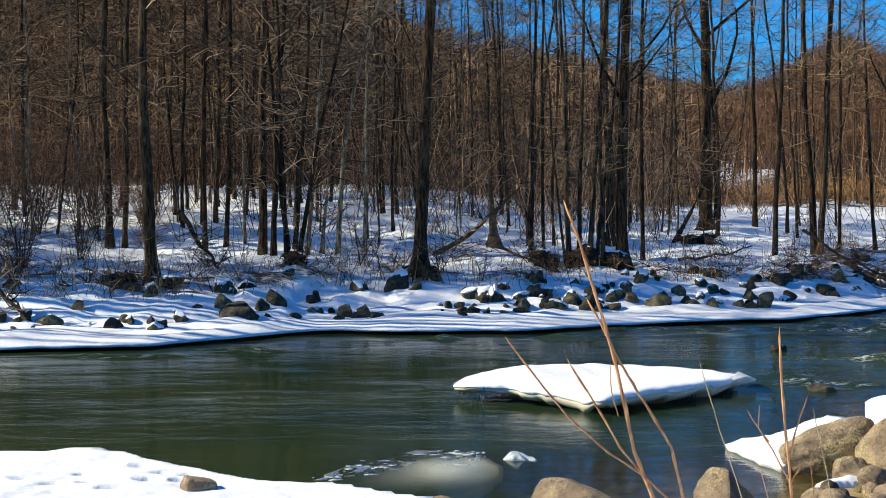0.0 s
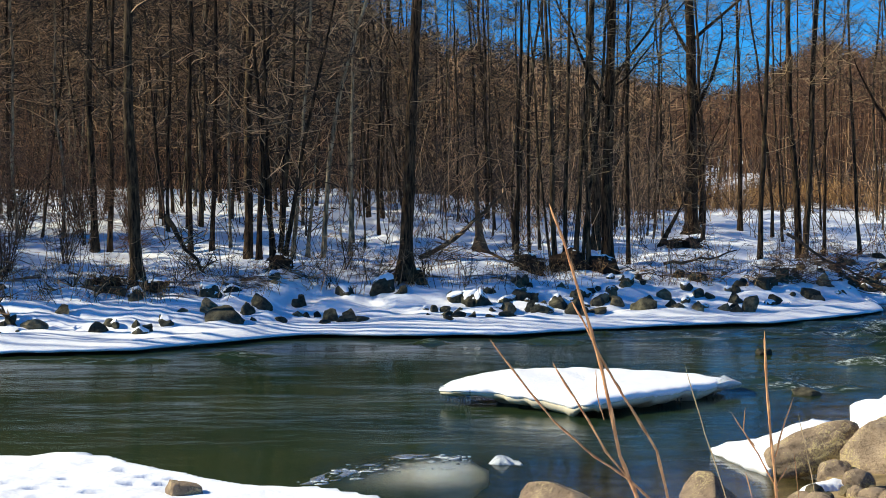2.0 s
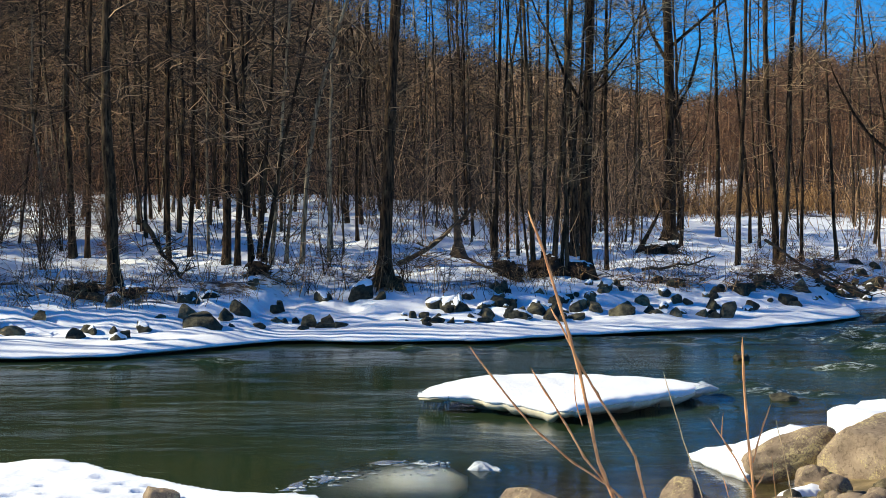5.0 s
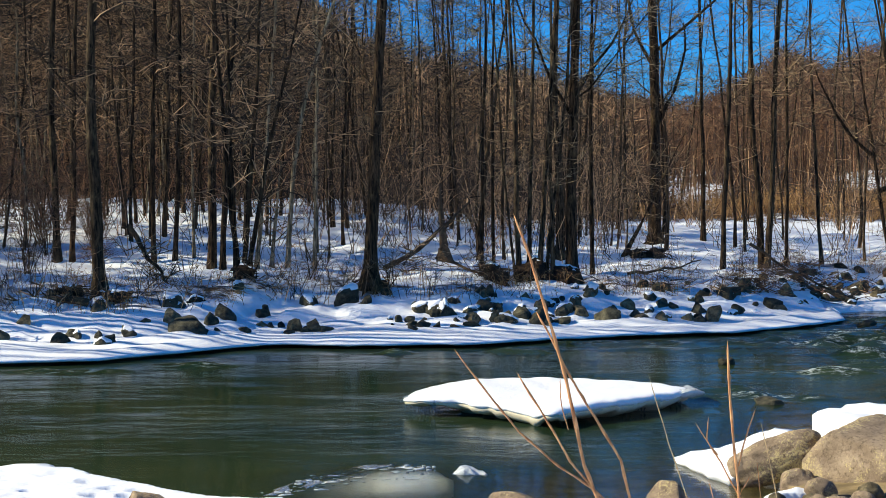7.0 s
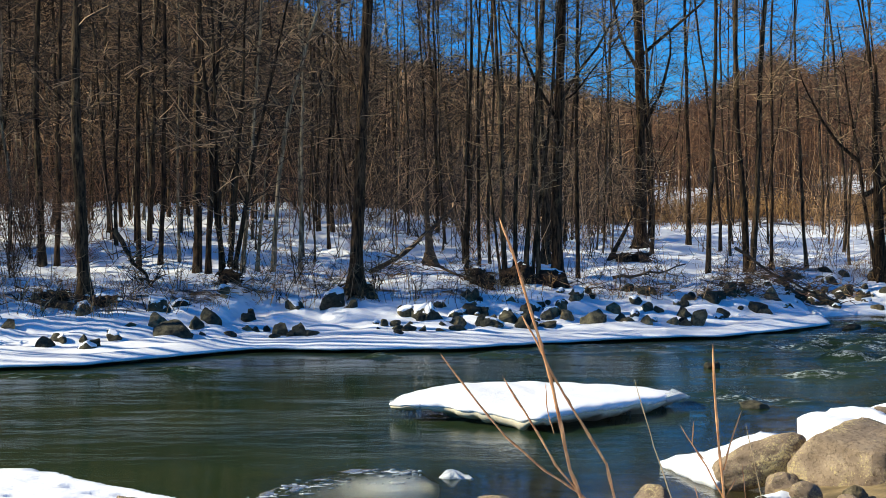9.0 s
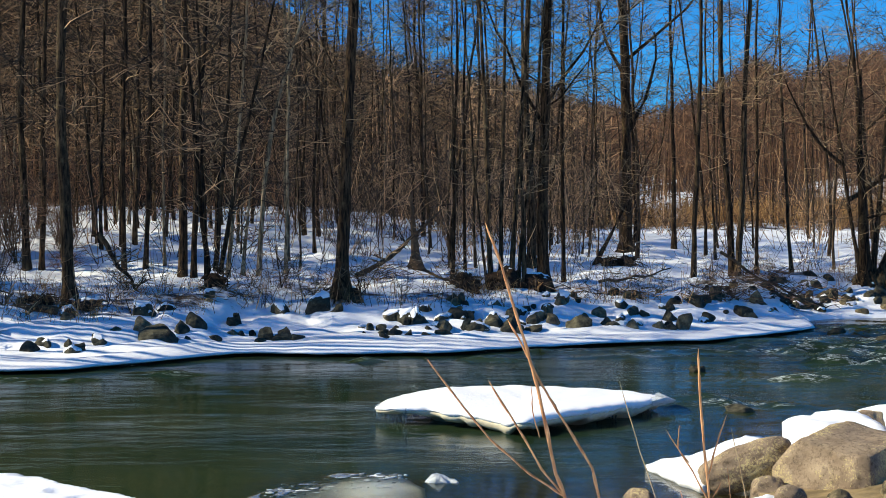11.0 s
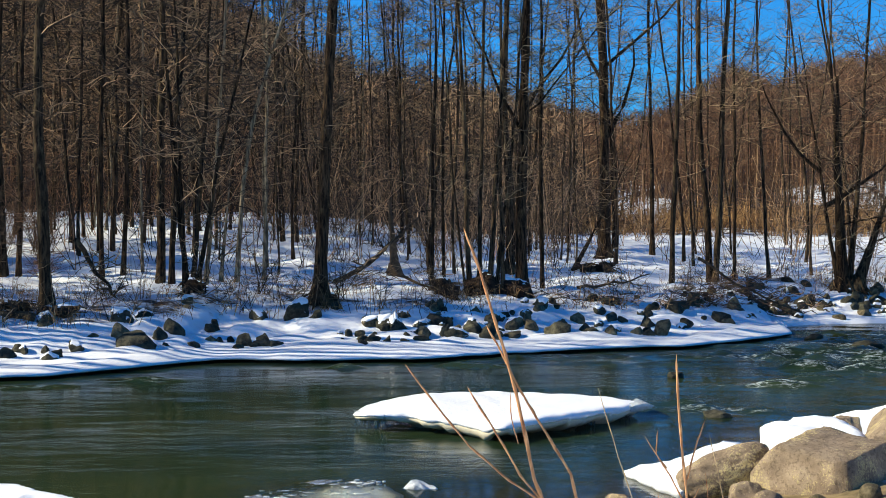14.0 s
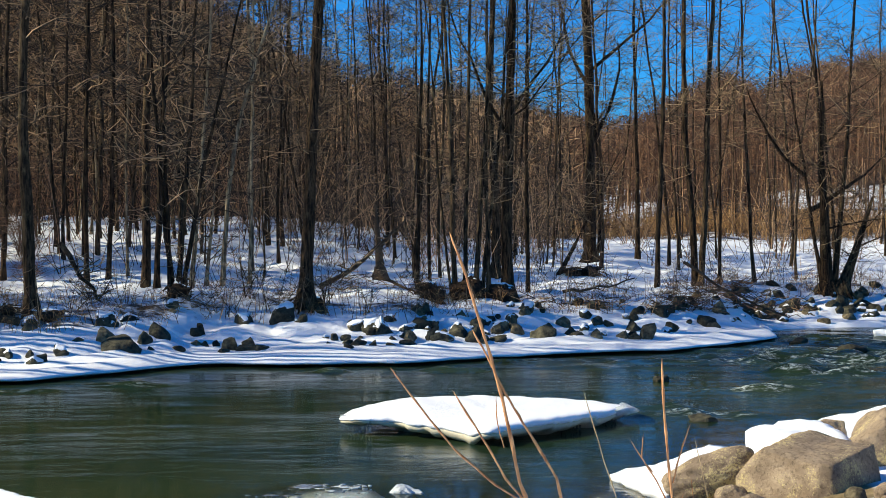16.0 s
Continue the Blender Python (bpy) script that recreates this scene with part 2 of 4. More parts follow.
def land(x, y):
    """Height of the ground (snow or river bed) at x, y."""
    n, f = near_line(x), far_line(x)
    if y < n:
        d = n - y
        z = -0.22 + 0.36 * ease(-0.1, 0.14, d) + 0.34 * ease(0.3, 7.0, d)
        return z + 0.012 * wobble(x, y, 3) * ease(0.2, 0.8, d)
    if y < f:
        d = min(y - n, f - y)
        depth = 0.22 + 0.55 * ease(0.2, 4.0, d) - 0.12 * ease(1.0, 5.0, x) * ease(3.5, 0.5, y - n)
        return -depth + 0.05 * wobble(x, y, 2.3)
    s = y - f
    left = ease(4.0, -5.0, x)
    z = -0.22 + 0.30 * ease(0.0, 0.5, s) + 0.10 * ease(0.4, 1.5, s) + 0.46 * ease(1.0, 3.6, s)
    z += 0.09 * wobble(x, y, 0.8) * ease(1.0, 3.0, s) + 0.05 * wobble(x, y, 2.1) * ease(0.8, 2.0, s)
    rise = max(0.0, min(1.0, (y - f - 3.0) / 26.0))
    z += (0.55 + 0.75 * left) * rise
    if y > 52:
        u = x / y
        e = float(np.interp(u, SKY_U, SKY_E))
        right = ease(0.09, 0.17, u)
        ridge = 175 + 85 * right
        top = 2.0 + ridge * e - (8.0 + 2 * right)
        w = ease(52, ridge, y) if right < 0.5 else min(1.0, (y - 52) / (ridge - 52)) ** 1.1
        z = z + (top - z) * w + 0.8 * wobble(x, y, 0.07) * ease(60, 100, y)
    return z


# ---- building helpers ----
def mesh_of(name, verts, faces, material, smooth=True):
    me = bpy.data.meshes.new(name)
    me.from_pydata(verts, [], faces)
    me.materials.append(material)
    if smooth:
        me.polygons.foreach_set("use_smooth", [True] * len(me.polygons))
    me.update()
    return me


def part(name, me, parent, label=""):
    ob = new(name, me)
    ob.parent = parent
    if label:
        ob["label"] = label
    return ob


def base(name, x, y, z, label, category, group="", kind=""):
    ob = new(name)
    ob.location = (x, y, z)
    ob.empty_display_size = 0.2
    return tagged(ob, label, category, group, kind)


class Tubes:
    """Gathers tapering tubes into one mesh."""

    def __init__(self):
        self.v, self.f = [], []

    def tube(self, pts, radii, sides):
        v, f, n = self.v, self.f, len(pts)
        start = len(v)
        for i, p in enumerate(pts):
            a, b = pts[max(0, i - 1)], pts[min(n - 1, i + 1)]
            dx, dy, dz = b[0] - a[0], b[1] - a[1], b[2] - a[2]
            k = math.sqrt(dx * dx + dy * dy + dz * dz) or 1.0
            dx, dy, dz = dx / k, dy / k, dz / k
            if abs(dz) < 0.9:
                ux, uy, uz = -dy, dx, 0.0
            else:
                ux, uy, uz = 0.0, -dz, dy
            k = math.sqrt(ux * ux + uy * uy + uz * uz) or 1.0
            ux, uy, uz = ux / k, uy / k, uz / k
            wx, wy, wz = dy * uz - dz * uy, dz * ux - dx * uz, dx * uy - dy * ux
            r = radii[i]
            if i == n - 1 and r < 0.004 or r == 0:
                v.append(p)
                break
            for s in range(sides):
                c, q = RING[sides][s]
                v.append((p[0] + r * (c * ux + q * wx), p[1] + r * (c * uy + q * wy), p[2] + r * (c * uz + q * wz)))
        rings = (len(v) - start) // sides
        for i in range(rings - 1):
            o = start + i * sides
            for s in range(sides):
                e = (s + 1) % sides
                f.append((o + s, o + e, o + sides + e, o + sides + s))
        o = start + (rings - 1) * sides
        if (len(v) - start) % sides:
            f.extend((o + s, o + (s + 1) % sides, len(v) - 1) for s in range(sides))
        else:
            f.append(tuple(o + s for s in range(sides)))

    def mesh(self, name, material, smooth=True):
        return mesh_of(name, self.v, self.f, material, smooth)


RING = {n: [(math.cos(2 * math.pi * s / n), math.sin(2 * math.pi * s / n)) for s in range(n)] for n in range(3, 13)}


def wander(rng, start, way, length, steps, curl, rise):
    """Points of a bent branch from start along way."""
    x, y, z = start
    dx, dy, dz = way
    pts, k = [start], length / steps
    for _ in range(steps):
        x, y, z = x + dx * k, y + dy * k, z + dz * k
        pts.append((x, y, z))
        dx, dy, dz = dx + rng.uniform(-curl, curl), dy + rng.uniform(-curl, curl), dz + rng.uniform(-curl, curl) + rise
        n = math.sqrt(dx * dx + dy * dy + dz * dz)
        dx, dy, dz = dx / n, dy / n, dz / n
    return pts


def taper(a, b, n):
    return [a + (b - a) * i / (n - 1) for i in range(n)]


def aim(turn, up):
    return (math.cos(turn) * math.cos(up), math.sin(turn) * math.cos(up), math.sin(up))


def spray(tubes, rng, pts, r, count, length, steps=2, thin=0.003, rise=0.06, both=True):
    """Side shoots along a branch, each with twigs of its own if both."""
    for _ in range(count):
        k = rng.uniform(0.15, 1.0) * (len(pts) - 1)
        i = min(int(k), len(pts) - 2)
        a, b = pts[i], pts[i + 1]
        q = k - i
        p = tuple(a[j] + (b[j] - a[j]) * q for j in range(3))
        way = aim(rng.uniform(0, 6.283), rng.uniform(-0.25, 0.95))
        n = length * rng.uniform(0.4, 1.0)
        s = wander(rng, p, way, n, steps + 1, 0.42, rise)
        tubes.tube(s, taper(r, thin, steps + 2), 3)
        if both:
            for _ in range(rng.randint(3, 5)):
                j = rng.randint(1, steps)
                w = wander(rng, s[j], aim(rng.uniform(0, 6.283), rng.uniform(-0.2, 1.0)), n * rng.uniform(0.3, 0.7), 2, 0.5, rise)
                tubes.tube(w, (r * 0.7, r * 0.55, 0.0), 3)


# ---- ground, water and ice ----
def spaced(low, high, dense_low, dense_high, step, growth=1.18):
    out = list(np.arange(dense_low, dense_high + step / 2, step))
    k, v = step, out[-1]
    while v < high:
        k *= growth
        v += k
        out.append(v)
    k, v = step, out[0]
    while v > low:
        k *= growth
        v -= k
        out.insert(0, v)
    return out


def sheet(name, xs, ys, height, material):
    """A grid mesh with the given height at each x, y."""
    verts = [(x, y, height(x, y)) for y in ys for x in xs]
    w = len(xs)
    faces = [(j * w + i, j * w + i + 1, j * w + w + i + 1, j * w + w + i) for j in range(len(ys) - 1) for i in range(w - 1)]
    return mesh_of(name, verts, faces, material)


FOOTPRINTS = ((-3.00, 8.94), (-2.67, 9.14), (-2.76, 8.78), (-2.56, 8.86), (-2.40, 8.68), (-2.65, 8.46), (-2.37, 9.44), (-2.18, 9.22), (-2.22, 8.96), (-2.02, 9.00), (-1.99, 9.20), (-2.49, 8.46), (-2.30, 8.70))


def lumps(x, y):
    z = land(x, y)
    s = y - far_line(x)
    if s > 0.6:
        k = ease(0.6, 2.0, s)
        z += k * (0.055 * noise.noise((x * 1.3, y * 1.3, 3)) + 0.06 * noise.noise((x * 2.7, y * 3.4, 7)) + 0.03 * noise.noise((x * 6.5, y * 6.5, 5)))
        z += 0.10 * ease(0.7, 1.4, s) * ease(3.6, 2.4, s) * noise.noise((x * 2.1, y * 2.4, 11))
    elif y < near_line(x):
        d = near_line(x) - y
        for a, b in FOOTPRINTS:
            z -= 0.045 * math.exp(-((x - a) / 0.055) ** 4 - ((y - b) / 0.045) ** 4)
        z += ease(0.0, 0.4, d) * (0.02 * noise.noise((x * 1.9, y * 1.9, 1)) + 0.008 * noise.noise((x * 7, y * 7, 1)))
    return z


ground_x = sorted(set(round(v, 3) for v in spaced(-900, 900, -9.5, 12.5, 0.13) + list(np.arange(-3.9, -1.3, 0.045))))
ground_y = sorted(set(round(v, 3) for v in spaced(-60, 1500, 7.6, 31, 0.13, 1.09) + list(np.arange(8.5, 9.9, 0.035))))
ground_mesh = sheet("ground", ground_x, ground_y, lumps, SNOW_LAND)
thin, bed = [], []
for v in ground_mesh.vertices:
    x, y, z = v.co
    s = y - far_line(x)
    if s < 0:
        thin.append(0.0 if y < near_line(x) else 0.5)
        pebbly = y > 7.2 + 0.4 * wobble(x, y, 1.5) and 0.0 < x < 3.3 + 0.3 * wobble(x, y, 3) and y < 9.75 + 0.25 * wobble(x, y, 4)
        bed.append(0.0 if y < near_line(x) + 0.02 and not pebbly else 1.0)
        continue
    a = -0.12 + 0.30 * ease(1.4, 2.6, s) - 0.05 * ease(4.5, 7, s)
    a += 0.13 * math.exp(-((s - 3.6) / 1.2) ** 2) * (1.0 + noise.noise((x * 0.9, y * 0.9, 6)))
    a += 0.42 * ease(46, 60, y) * (0.0 if in_glade(x, y) else 1.0)
    thin.append(a)
    bed.append(1.0 if s < 0.25 else 0.0)
for key, values in (("thin", thin), ("bed", bed)):
    ground_mesh.attributes.new(key, "FLOAT", "POINT").data.foreach_set("value", values)
tagged(new("ground", ground_mesh), "snow-covered river banks with leaf litter and a stony bed", "ground", kind="structure")

# spots of broken water: x, y, half-length, half-width, strength
RAPIDS = ((3.15, 14.45, 0.45, 0.16, 0.7), (2.95, 15.0, 0.25, 0.12, 0.5), (4.3, 16.4, 0.6, 0.14, 0.55), (4.9, 17.0, 0.35, 0.1, 0.5),
          (5.75, 18.1, 0.4, 0.2, 0.7), (5.2, 18.35, 0.35, 0.12, 0.55), (4.8, 19.9, 0.9, 0.2, 0.5), (6.4, 19.7, 1.2, 0.22, 0.55),
          (7.8, 20.6, 1.6, 0.3, 0.5), (8.6, 22.4, 2.0, 0.35, 0.5), (6.2, 21.4, 1.2, 0.25, 0.45), (2.2, 19.9, 0.9, 0.2, 0.36),
          (-3.0, 17.2, 0.35, 0.2, 0.4), (-0.7, 18.6, 0.2, 0.08, 0.42), (7.8, 18.6, 1.0, 0.2, 0.4),
          (7.2, 23.6, 1.2, 0.3, 0.45), (9.5, 20.8, 1.6, 0.4, 0.45), (3.2, 18.9, 0.8, 0.15, 0.34), (1.0, 18.8, 0.5, 0.12, 0.33), (-4.6, 16.6, 0.7, 0.12, 0.33))


def ripples(x, y):
    rough = 0.3 + 0.9 * ease(2.0, 6.0, x)
    z = 0.014 * rough * noise.noise((x * 0.9, y * 2.2, 0)) + 0.008 * rough * noise.noise((x * 2.2, y * 6.0, 5))
    for a, b, l, w, k in RAPIDS:
        d = ((x - a) / l) ** 2 + ((y - b) / w) ** 2
        if d < 6:
            z += 0.22 * k * math.exp(-d * 0.6) * (0.3 + noise.noise((x * 2.2, y * 4.5, 9)))
    return z


water_mesh = sheet("river", spaced(-120, 140, -7.5, 11, 0.09, 1.25), spaced(7.0, 75, 8.0, 25.5, 0.09, 1.2), ripples, WATER)
foam, shallow = [], []
for v in water_mesh.vertices:
    x, y, z = v.co
    clump = 0.25 + 2.2 * max(0.0, 0.3 + 1.4 * noise.noise((x * 2.6, y * 6.5, 9)))
    foam.append(min(0.75, clump * sum(k * math.exp(-((x - a) / l) ** 2 - ((y - b) / (1.6 * w)) ** 2) for a, b, l, w, k in RAPIDS)))
    d = -land(x, y)
    qx, qy = x + 0.33 + 0.10 * noise.noise((x * 2.2, y * 2.2, 3)), y - 10.12 + 0.12 * noise.noise((x * 2.5, y * 1.6, 8))
    over_ice = math.exp(-(qx / (0.40 if qx > 0 else 0.66)) ** 2 - (qy / 0.60) ** 2) * (1.0 + 0.35 * noise.noise((x * 3.5, y * 1.2, 5)))
    shallow.append(max(0.95 * over_ice, 0.85 * ease(0.9, 0.35, d) * ease(15, 12, y) * ease(-0.6, 0.6, x)))
for key, values in (("foam", foam), ("shallow", shallow)):
    water_mesh.attributes.new(key, "FLOAT", "POINT").data.foreach_set("value", values)
tagged(new("water", water_mesh), "dark green river water with ripples and white rapids", "river", kind="structure")


def ice_shelf():
    """Snow-covered ice that overhangs the far waterline."""
    v, f = [], []
    xs = np.arange(-16, 6.6, 0.08)
    prof = ((0.9, -0.02), (0.10, 0.015), (-0.16, 0.035), (-0.22, 0.055), (-0.17, 0.08), (0.0, 0.105), (0.2, 0.12), (0.4, 0.13), (0.6, 0.14), (0.8, 0.145), (1.0, 0.14), (1.25, 0.12), (1.5, 0.08))
    for x in xs:
        f0 = far_line(x)
        over = 0.5 + 0.5 * noise.noise((x * 1.3, 0, 0)) + 0.4 * ease(3.5, 5.5, x)
        for s, z in prof:
            yy = f0 + (s if s > 0 else s * (0.6 + over))
            v.append((x, yy, z + (0.07 * wobble(x, yy, 1.1) * ease(-0.1, 0.8, s) + 0.03 * math.sin(7 * s + 3 * noise.noise((x * 0.6, 0, 4))) * ease(0.0, 0.4, s) if z > 0.1 else 0) + 0.012 * noise.noise((x * 3, yy * 3, 2))))
    n = len(prof)
    for i in range(len(xs) - 1):
        for j in range(n - 1):
            f.append((i * n + j, i * n + j + 1, i * n + n + j + 1, i * n + n + j))
    f.append(tuple(range(n)))
    f.append(tuple(range(len(v) - n, len(v)))[::-1])
    return mesh_of("ice_shelf", v, f, SNOW)


tagged(new("ice_shelf", ice_shelf()), "smooth snow-covered shelf of bank ice overhanging dark water", "ice shelf", kind="structure")


def slab(name, outline, top, bottom, dome, material, rough=0.012, inner=10, inset=0.93):
    """A closed slab over an outline, domed on top, with a ragged rim."""
    cx = sum(p[0] for p in outline) / len(outline)
    cy = sum(p[1] for p in outline) / len(outline)
    pts = []
    for i, p in enumerate(outline):
        q = outline[(i + 1) % len(outline)]
        steps = max(2, int(math.hypot(q[0] - p[0], q[1] - p[1]) / 0.06))
        pts.extend((p[0] + (q[0] - p[0]) * k / steps, p[1] + (q[1] - p[1]) * k / steps) for k in range(steps))
    pts = [(x + 0.03 * noise.noise((x * 6, y * 6, 4)), y + 0.05 * noise.noise((x * 5, y * 5, 8))) for x, y in pts]
    n, v, f = len(pts), [], []
    for k in range(inner):
        a = 1 - k / inner
        for x, y in pts:
            X, Y = cx + (x - cx) * a, cy + (y - cy) * a
            v.append((X, Y, top(X, Y) + dome * (1 - a ** 6) + rough * noise.noise((X * 3, Y * 3, 1)) + rough * 0.5 * noise.noise((X * 9, Y * 9, 1))))
    for k in range(inner - 1):
        for i in range(n):
            e = (i + 1) % n
            f.append((k * n + i, k * n + e, (k + 1) * n + e, (k + 1) * n + i))
    v.append((cx, cy, top(cx, cy) + dome))
    f.extend(((inner - 1) * n + i, (inner - 1) * n + (i + 1) % n, inner * n) for i in range(n))
    o = len(v)
    for a, z in ((0.985, 0.6), (inset, 0.0)):
        for x, y in pts:
            X, Y = cx + (x - cx) * a, cy + (y - cy) * a
            v.append((X, Y, bottom + (top(X, Y) - bottom) * z + 0.02 * noise.noise((X * 8, Y * 8, 3)) * z))
    for i in range(n):
        e = (i + 1) % n
        f.append((o + i, o + e, e, i))
        f.append((o + n + i, o + n + e, o + e, o + i))
    f.append(tuple(o + n + i for i in range(n))[::-1])
    return mesh_of(name, v, f, material)


def curve_round(outline, step=0.05):
    """Points along a smooth closed curve through an outline."""
    n, out = len(outline), []
    for i in range(n):
        a, b, c, d = (outline[(i + k) % n] for k in (-1, 0, 1, 2))
        m = max(2, int(math.hypot(c[0] - b[0], c[1] - b[1]) / step))
        for q in range(m):
            t = q / m
            out.append(tuple(0.5 * (2 * b[k] + (c[k] - a[k]) * t + (2 * a[k] - 5 * b[k] + 4 * c[k] - d[k]) * t * t + (3 * b[k] - a[k] - 3 * c[k] + d[k]) * t ** 3) for k in (0, 1)))
    return out


def floe_top(x, y):
    """Height of the floe's snow: a sagging plate whose nose and thin end droop."""
    z = 0.205 + 0.022 * wobble(x, y, 1.4) + 0.010 * noise.noise((x * 3, y * 3, 1)) - 0.012 * (x - 0.9)
    z -= 0.025 + 0.03 * ease(0.25, -0.5, x) + 0.03 * ease(13.2, 12.5, y) * ease(0.3, 0.8, x)
    return z + 0.014 * noise.noise((x * 5.5, y * 2.0, 4))


FLOE = ((-0.43, 13.45), (-0.26, 13.18), (0.06, 13.14), (0.36, 12.92), (0.62, 12.74), (0.88, 12.50), (1.05, 12.66), (1.30, 12.84), (1.58, 13.06), (1.85, 13.35), (2.04, 13.62), (2.30, 13.95), (2.32, 14.25), (1.95, 14.48), (1.45, 14.70), (0.95, 14.74), (0.45, 14.52), (0.05, 14.25), (-0.28, 13.85))
floe_rim = [(x + 0.03 * noise.noise((x * 7, y * 7, 4)) + 0.02 * noise.noise((x * 19, y * 19, 2)), y + 0.05 * noise.noise((x * 6, y * 6, 8))) for x, y in curve_round(FLOE)]


def floe_shell(name, rings, material):
    """A closed shell over the floe's rim; rings give the inward scale and the height from the rim's top and depth."""
    cx, cy, n = 0.95, 13.62, len(floe_rim)
    v, f = [], []
    for a, drop in rings:
        for x, y in floe_rim:
            X, Y = cx + (x - cx) * a, cy + (y - cy) * a
            thick = (0.062 + 0.03 * noise.noise((x * 4, y * 4, 6)) + 0.022 * noise.noise((x * 13, y * 13, 3))) * (1 - 0.5 * ease(0.45, -0.4, x))
            v.append((X, Y, max(-0.06, floe_top(X, Y) - drop * thick)))
    for k in range(len(rings) - 1):
        for i in range(n):
            e = (i + 1) % n
            f.append((k * n + i, k * n + e, (k + 1) * n + e, (k + 1) * n + i))
    f.append(tuple(range(n))[::-1])
    f.append(tuple((len(rings) - 1) * n + i for i in range(n)))
    return mesh_of(name, v, f, material)


floe = base("ice_floe", 0, 0, 0, "snow-topped slab of river ice resting in open water", "ice floe")
part("snow_top", floe_shell("snow_top", [(0.08, 0.0), (0.2, 0.0), (0.35, 0.0), (0.5, 0.0), (0.62, 0.0), (0.74, 0.0), (0.84, 0.0), (0.91, 0.02), (0.955, 0.12), (0.985, 0.3), (1.0, 0.6), (1.0, 0.85), (0.985, 1.05), (0.94, 1.1), (0.8, 1.0)], SNOW), floe, "smooth white snow with a rounded rim")
part("ice_body", floe_shell("ice_body", [(0.6, 0.6), (0.9, 0.7), (0.985, 0.9), (0.992, 1.25), (0.985, 1.6), (0.955, 1.95), (0.90, 2.2), (0.80, 2.4), (0.68, 2.8), (0.58, 5.0), (0.4, 5.0)], SNOW_ICE), floe, "cream-coloured dirty ice underside")
shard = [(2.12, 13.72), (2.30, 13.80), (2.47, 14.02), (2.50, 14.22), (2.36, 14.34), (2.16, 14.10)]
part("ice_lip", slab("ice_lip", shard, lambda x, y: 0.145 + 0.02 * math.sin(14 * x) - 0.12 * (x - 2.2), 0.085, 0.0, FROST_ICE, 0.02), floe, "clear bluish broken ice lip")
rng = random.Random(4)
for x0, y0, x1, y1, count, high in ((-0.42, 13.42, -0.14, 13.16, 18, 0.135), (1.50, 13.16, 1.93, 13.56, 22, 0.125), (2.08, 13.8, 2.3, 14.0, 6, 0.12)):
    for i in range(count):
        drip = Tubes()
        thick, k = rng.uniform(0.3, 0.8), (i + rng.random()) / count
        x, y = x0 + (x1 - x0) * k, y0 + (y1 - y0) * k + rng.uniform(0.0, 0.05)
        low = rng.uniform(0.0, 0.07)
        drip.tube([(x, y, high + 0.02), (x, y, high - 0.01), (x + 0.004, y, (high + low) / 2), (x, y, low)], (0.026 * thick, 0.03 * thick, 0.02 * thick, 0.008), 6)
        part("icicle", drip.mesh("icicle", ICE), floe, "clear dripping ice")

pan = [(-1.28, 9.5), (-1.02, 10.1), (-0.75, 10.55), (-0.4, 10.74), (-0.12, 10.62), (0.03, 10.3), (0.02, 9.9), (-0.15, 9.35), (-0.4, 8.95), (-1.0, 9.0)]
pan_mesh = slab("sunken_ice", pan, lambda x, y: -0.075 + 0.02 * wobble(x, y, 2.3) - 0.05 * ease(-0.5, -1.2, x), -0.22, 0.03, SUNK_ICE, 0.02, 10, 1.0)
crust = [(-1.26, 9.66), (-1.1, 10.1), (-0.8, 10.62), (-0.42, 10.82), (-0.5, 10.66), (-0.72, 10.42), (-0.95, 10.0), (-1.1, 9.7)]
tagged(new("ice_crust", slab("ice_crust", crust, lambda x, y: 0.001 + 0.007 * wobble(x, y, 11), -0.02, 0.0, CRUST_ICE, 0.012, 10, 1.0)), "thin rippled crust of clear ice on the water", "ice crust")
rng = random.Random(12)
for i in range(120):
    k = rng.random()
    cx, cy = (-1.28 + 1.1 * k + rng.uniform(-0.08, 0.08), 9.75 + 1.05 * math.sin(k * 1.9) - 0.6 * rng.random() ** 1.5)
    w = 0.004 + 0.018 * rng.random() ** 2
    piece = [(cx + w * rng.uniform(1.0, 3.6) * math.cos(a), cy + w * rng.uniform(0.5, 1.0) * math.sin(a)) for a in (0.2, 1.4, 2.6, 3.9, 5.2)]
    tagged(new("ice_flake", slab("ice_flake", piece, lambda x, y: 0.002, -0.02, 0.002, FROST_ICE if i % 3 else ICE, 0.006, 3)), "ragged flake of frosty ice at the sunken sheet's rim", "ice flake", "ice flakes")
tagged(new("sunken_ice", pan_mesh), "pale sheet of ice just under the water", "ice sheet")
chunk = [(0.03, 10.45), (0.12, 10.38), (0.27, 10.42), (0.22, 10.52), (0.1, 10.58)]
tagged(new("ice_chunk", slab("ice_chunk", chunk, lambda x, y: 0.006 + 0.03 * math.exp(-((x - 0.12) / 0.04) ** 2) + 0.022 * wobble(x, y, 23), -0.03, 0.01, FROST_ICE, 0.02)), "small chunk of clear ice in the water", "ice chunk")
tongue = [(1.68, 10.9), (1.8, 10.4), (1.93, 9.95), (2.2, 10.1), (2.6, 10.5), (2.8, 11.2), (2.62, 11.6), (2.2, 11.25)]
tagged(new("snow_tongue", slab("snow_tongue", tongue, lambda x, y: 0.03 + 0.13 * (x - 1.7), -0.02, 0.02, SNOW, 0.03)), "wedge of snow-covered ice among boulders", "snow patch", kind="structure")


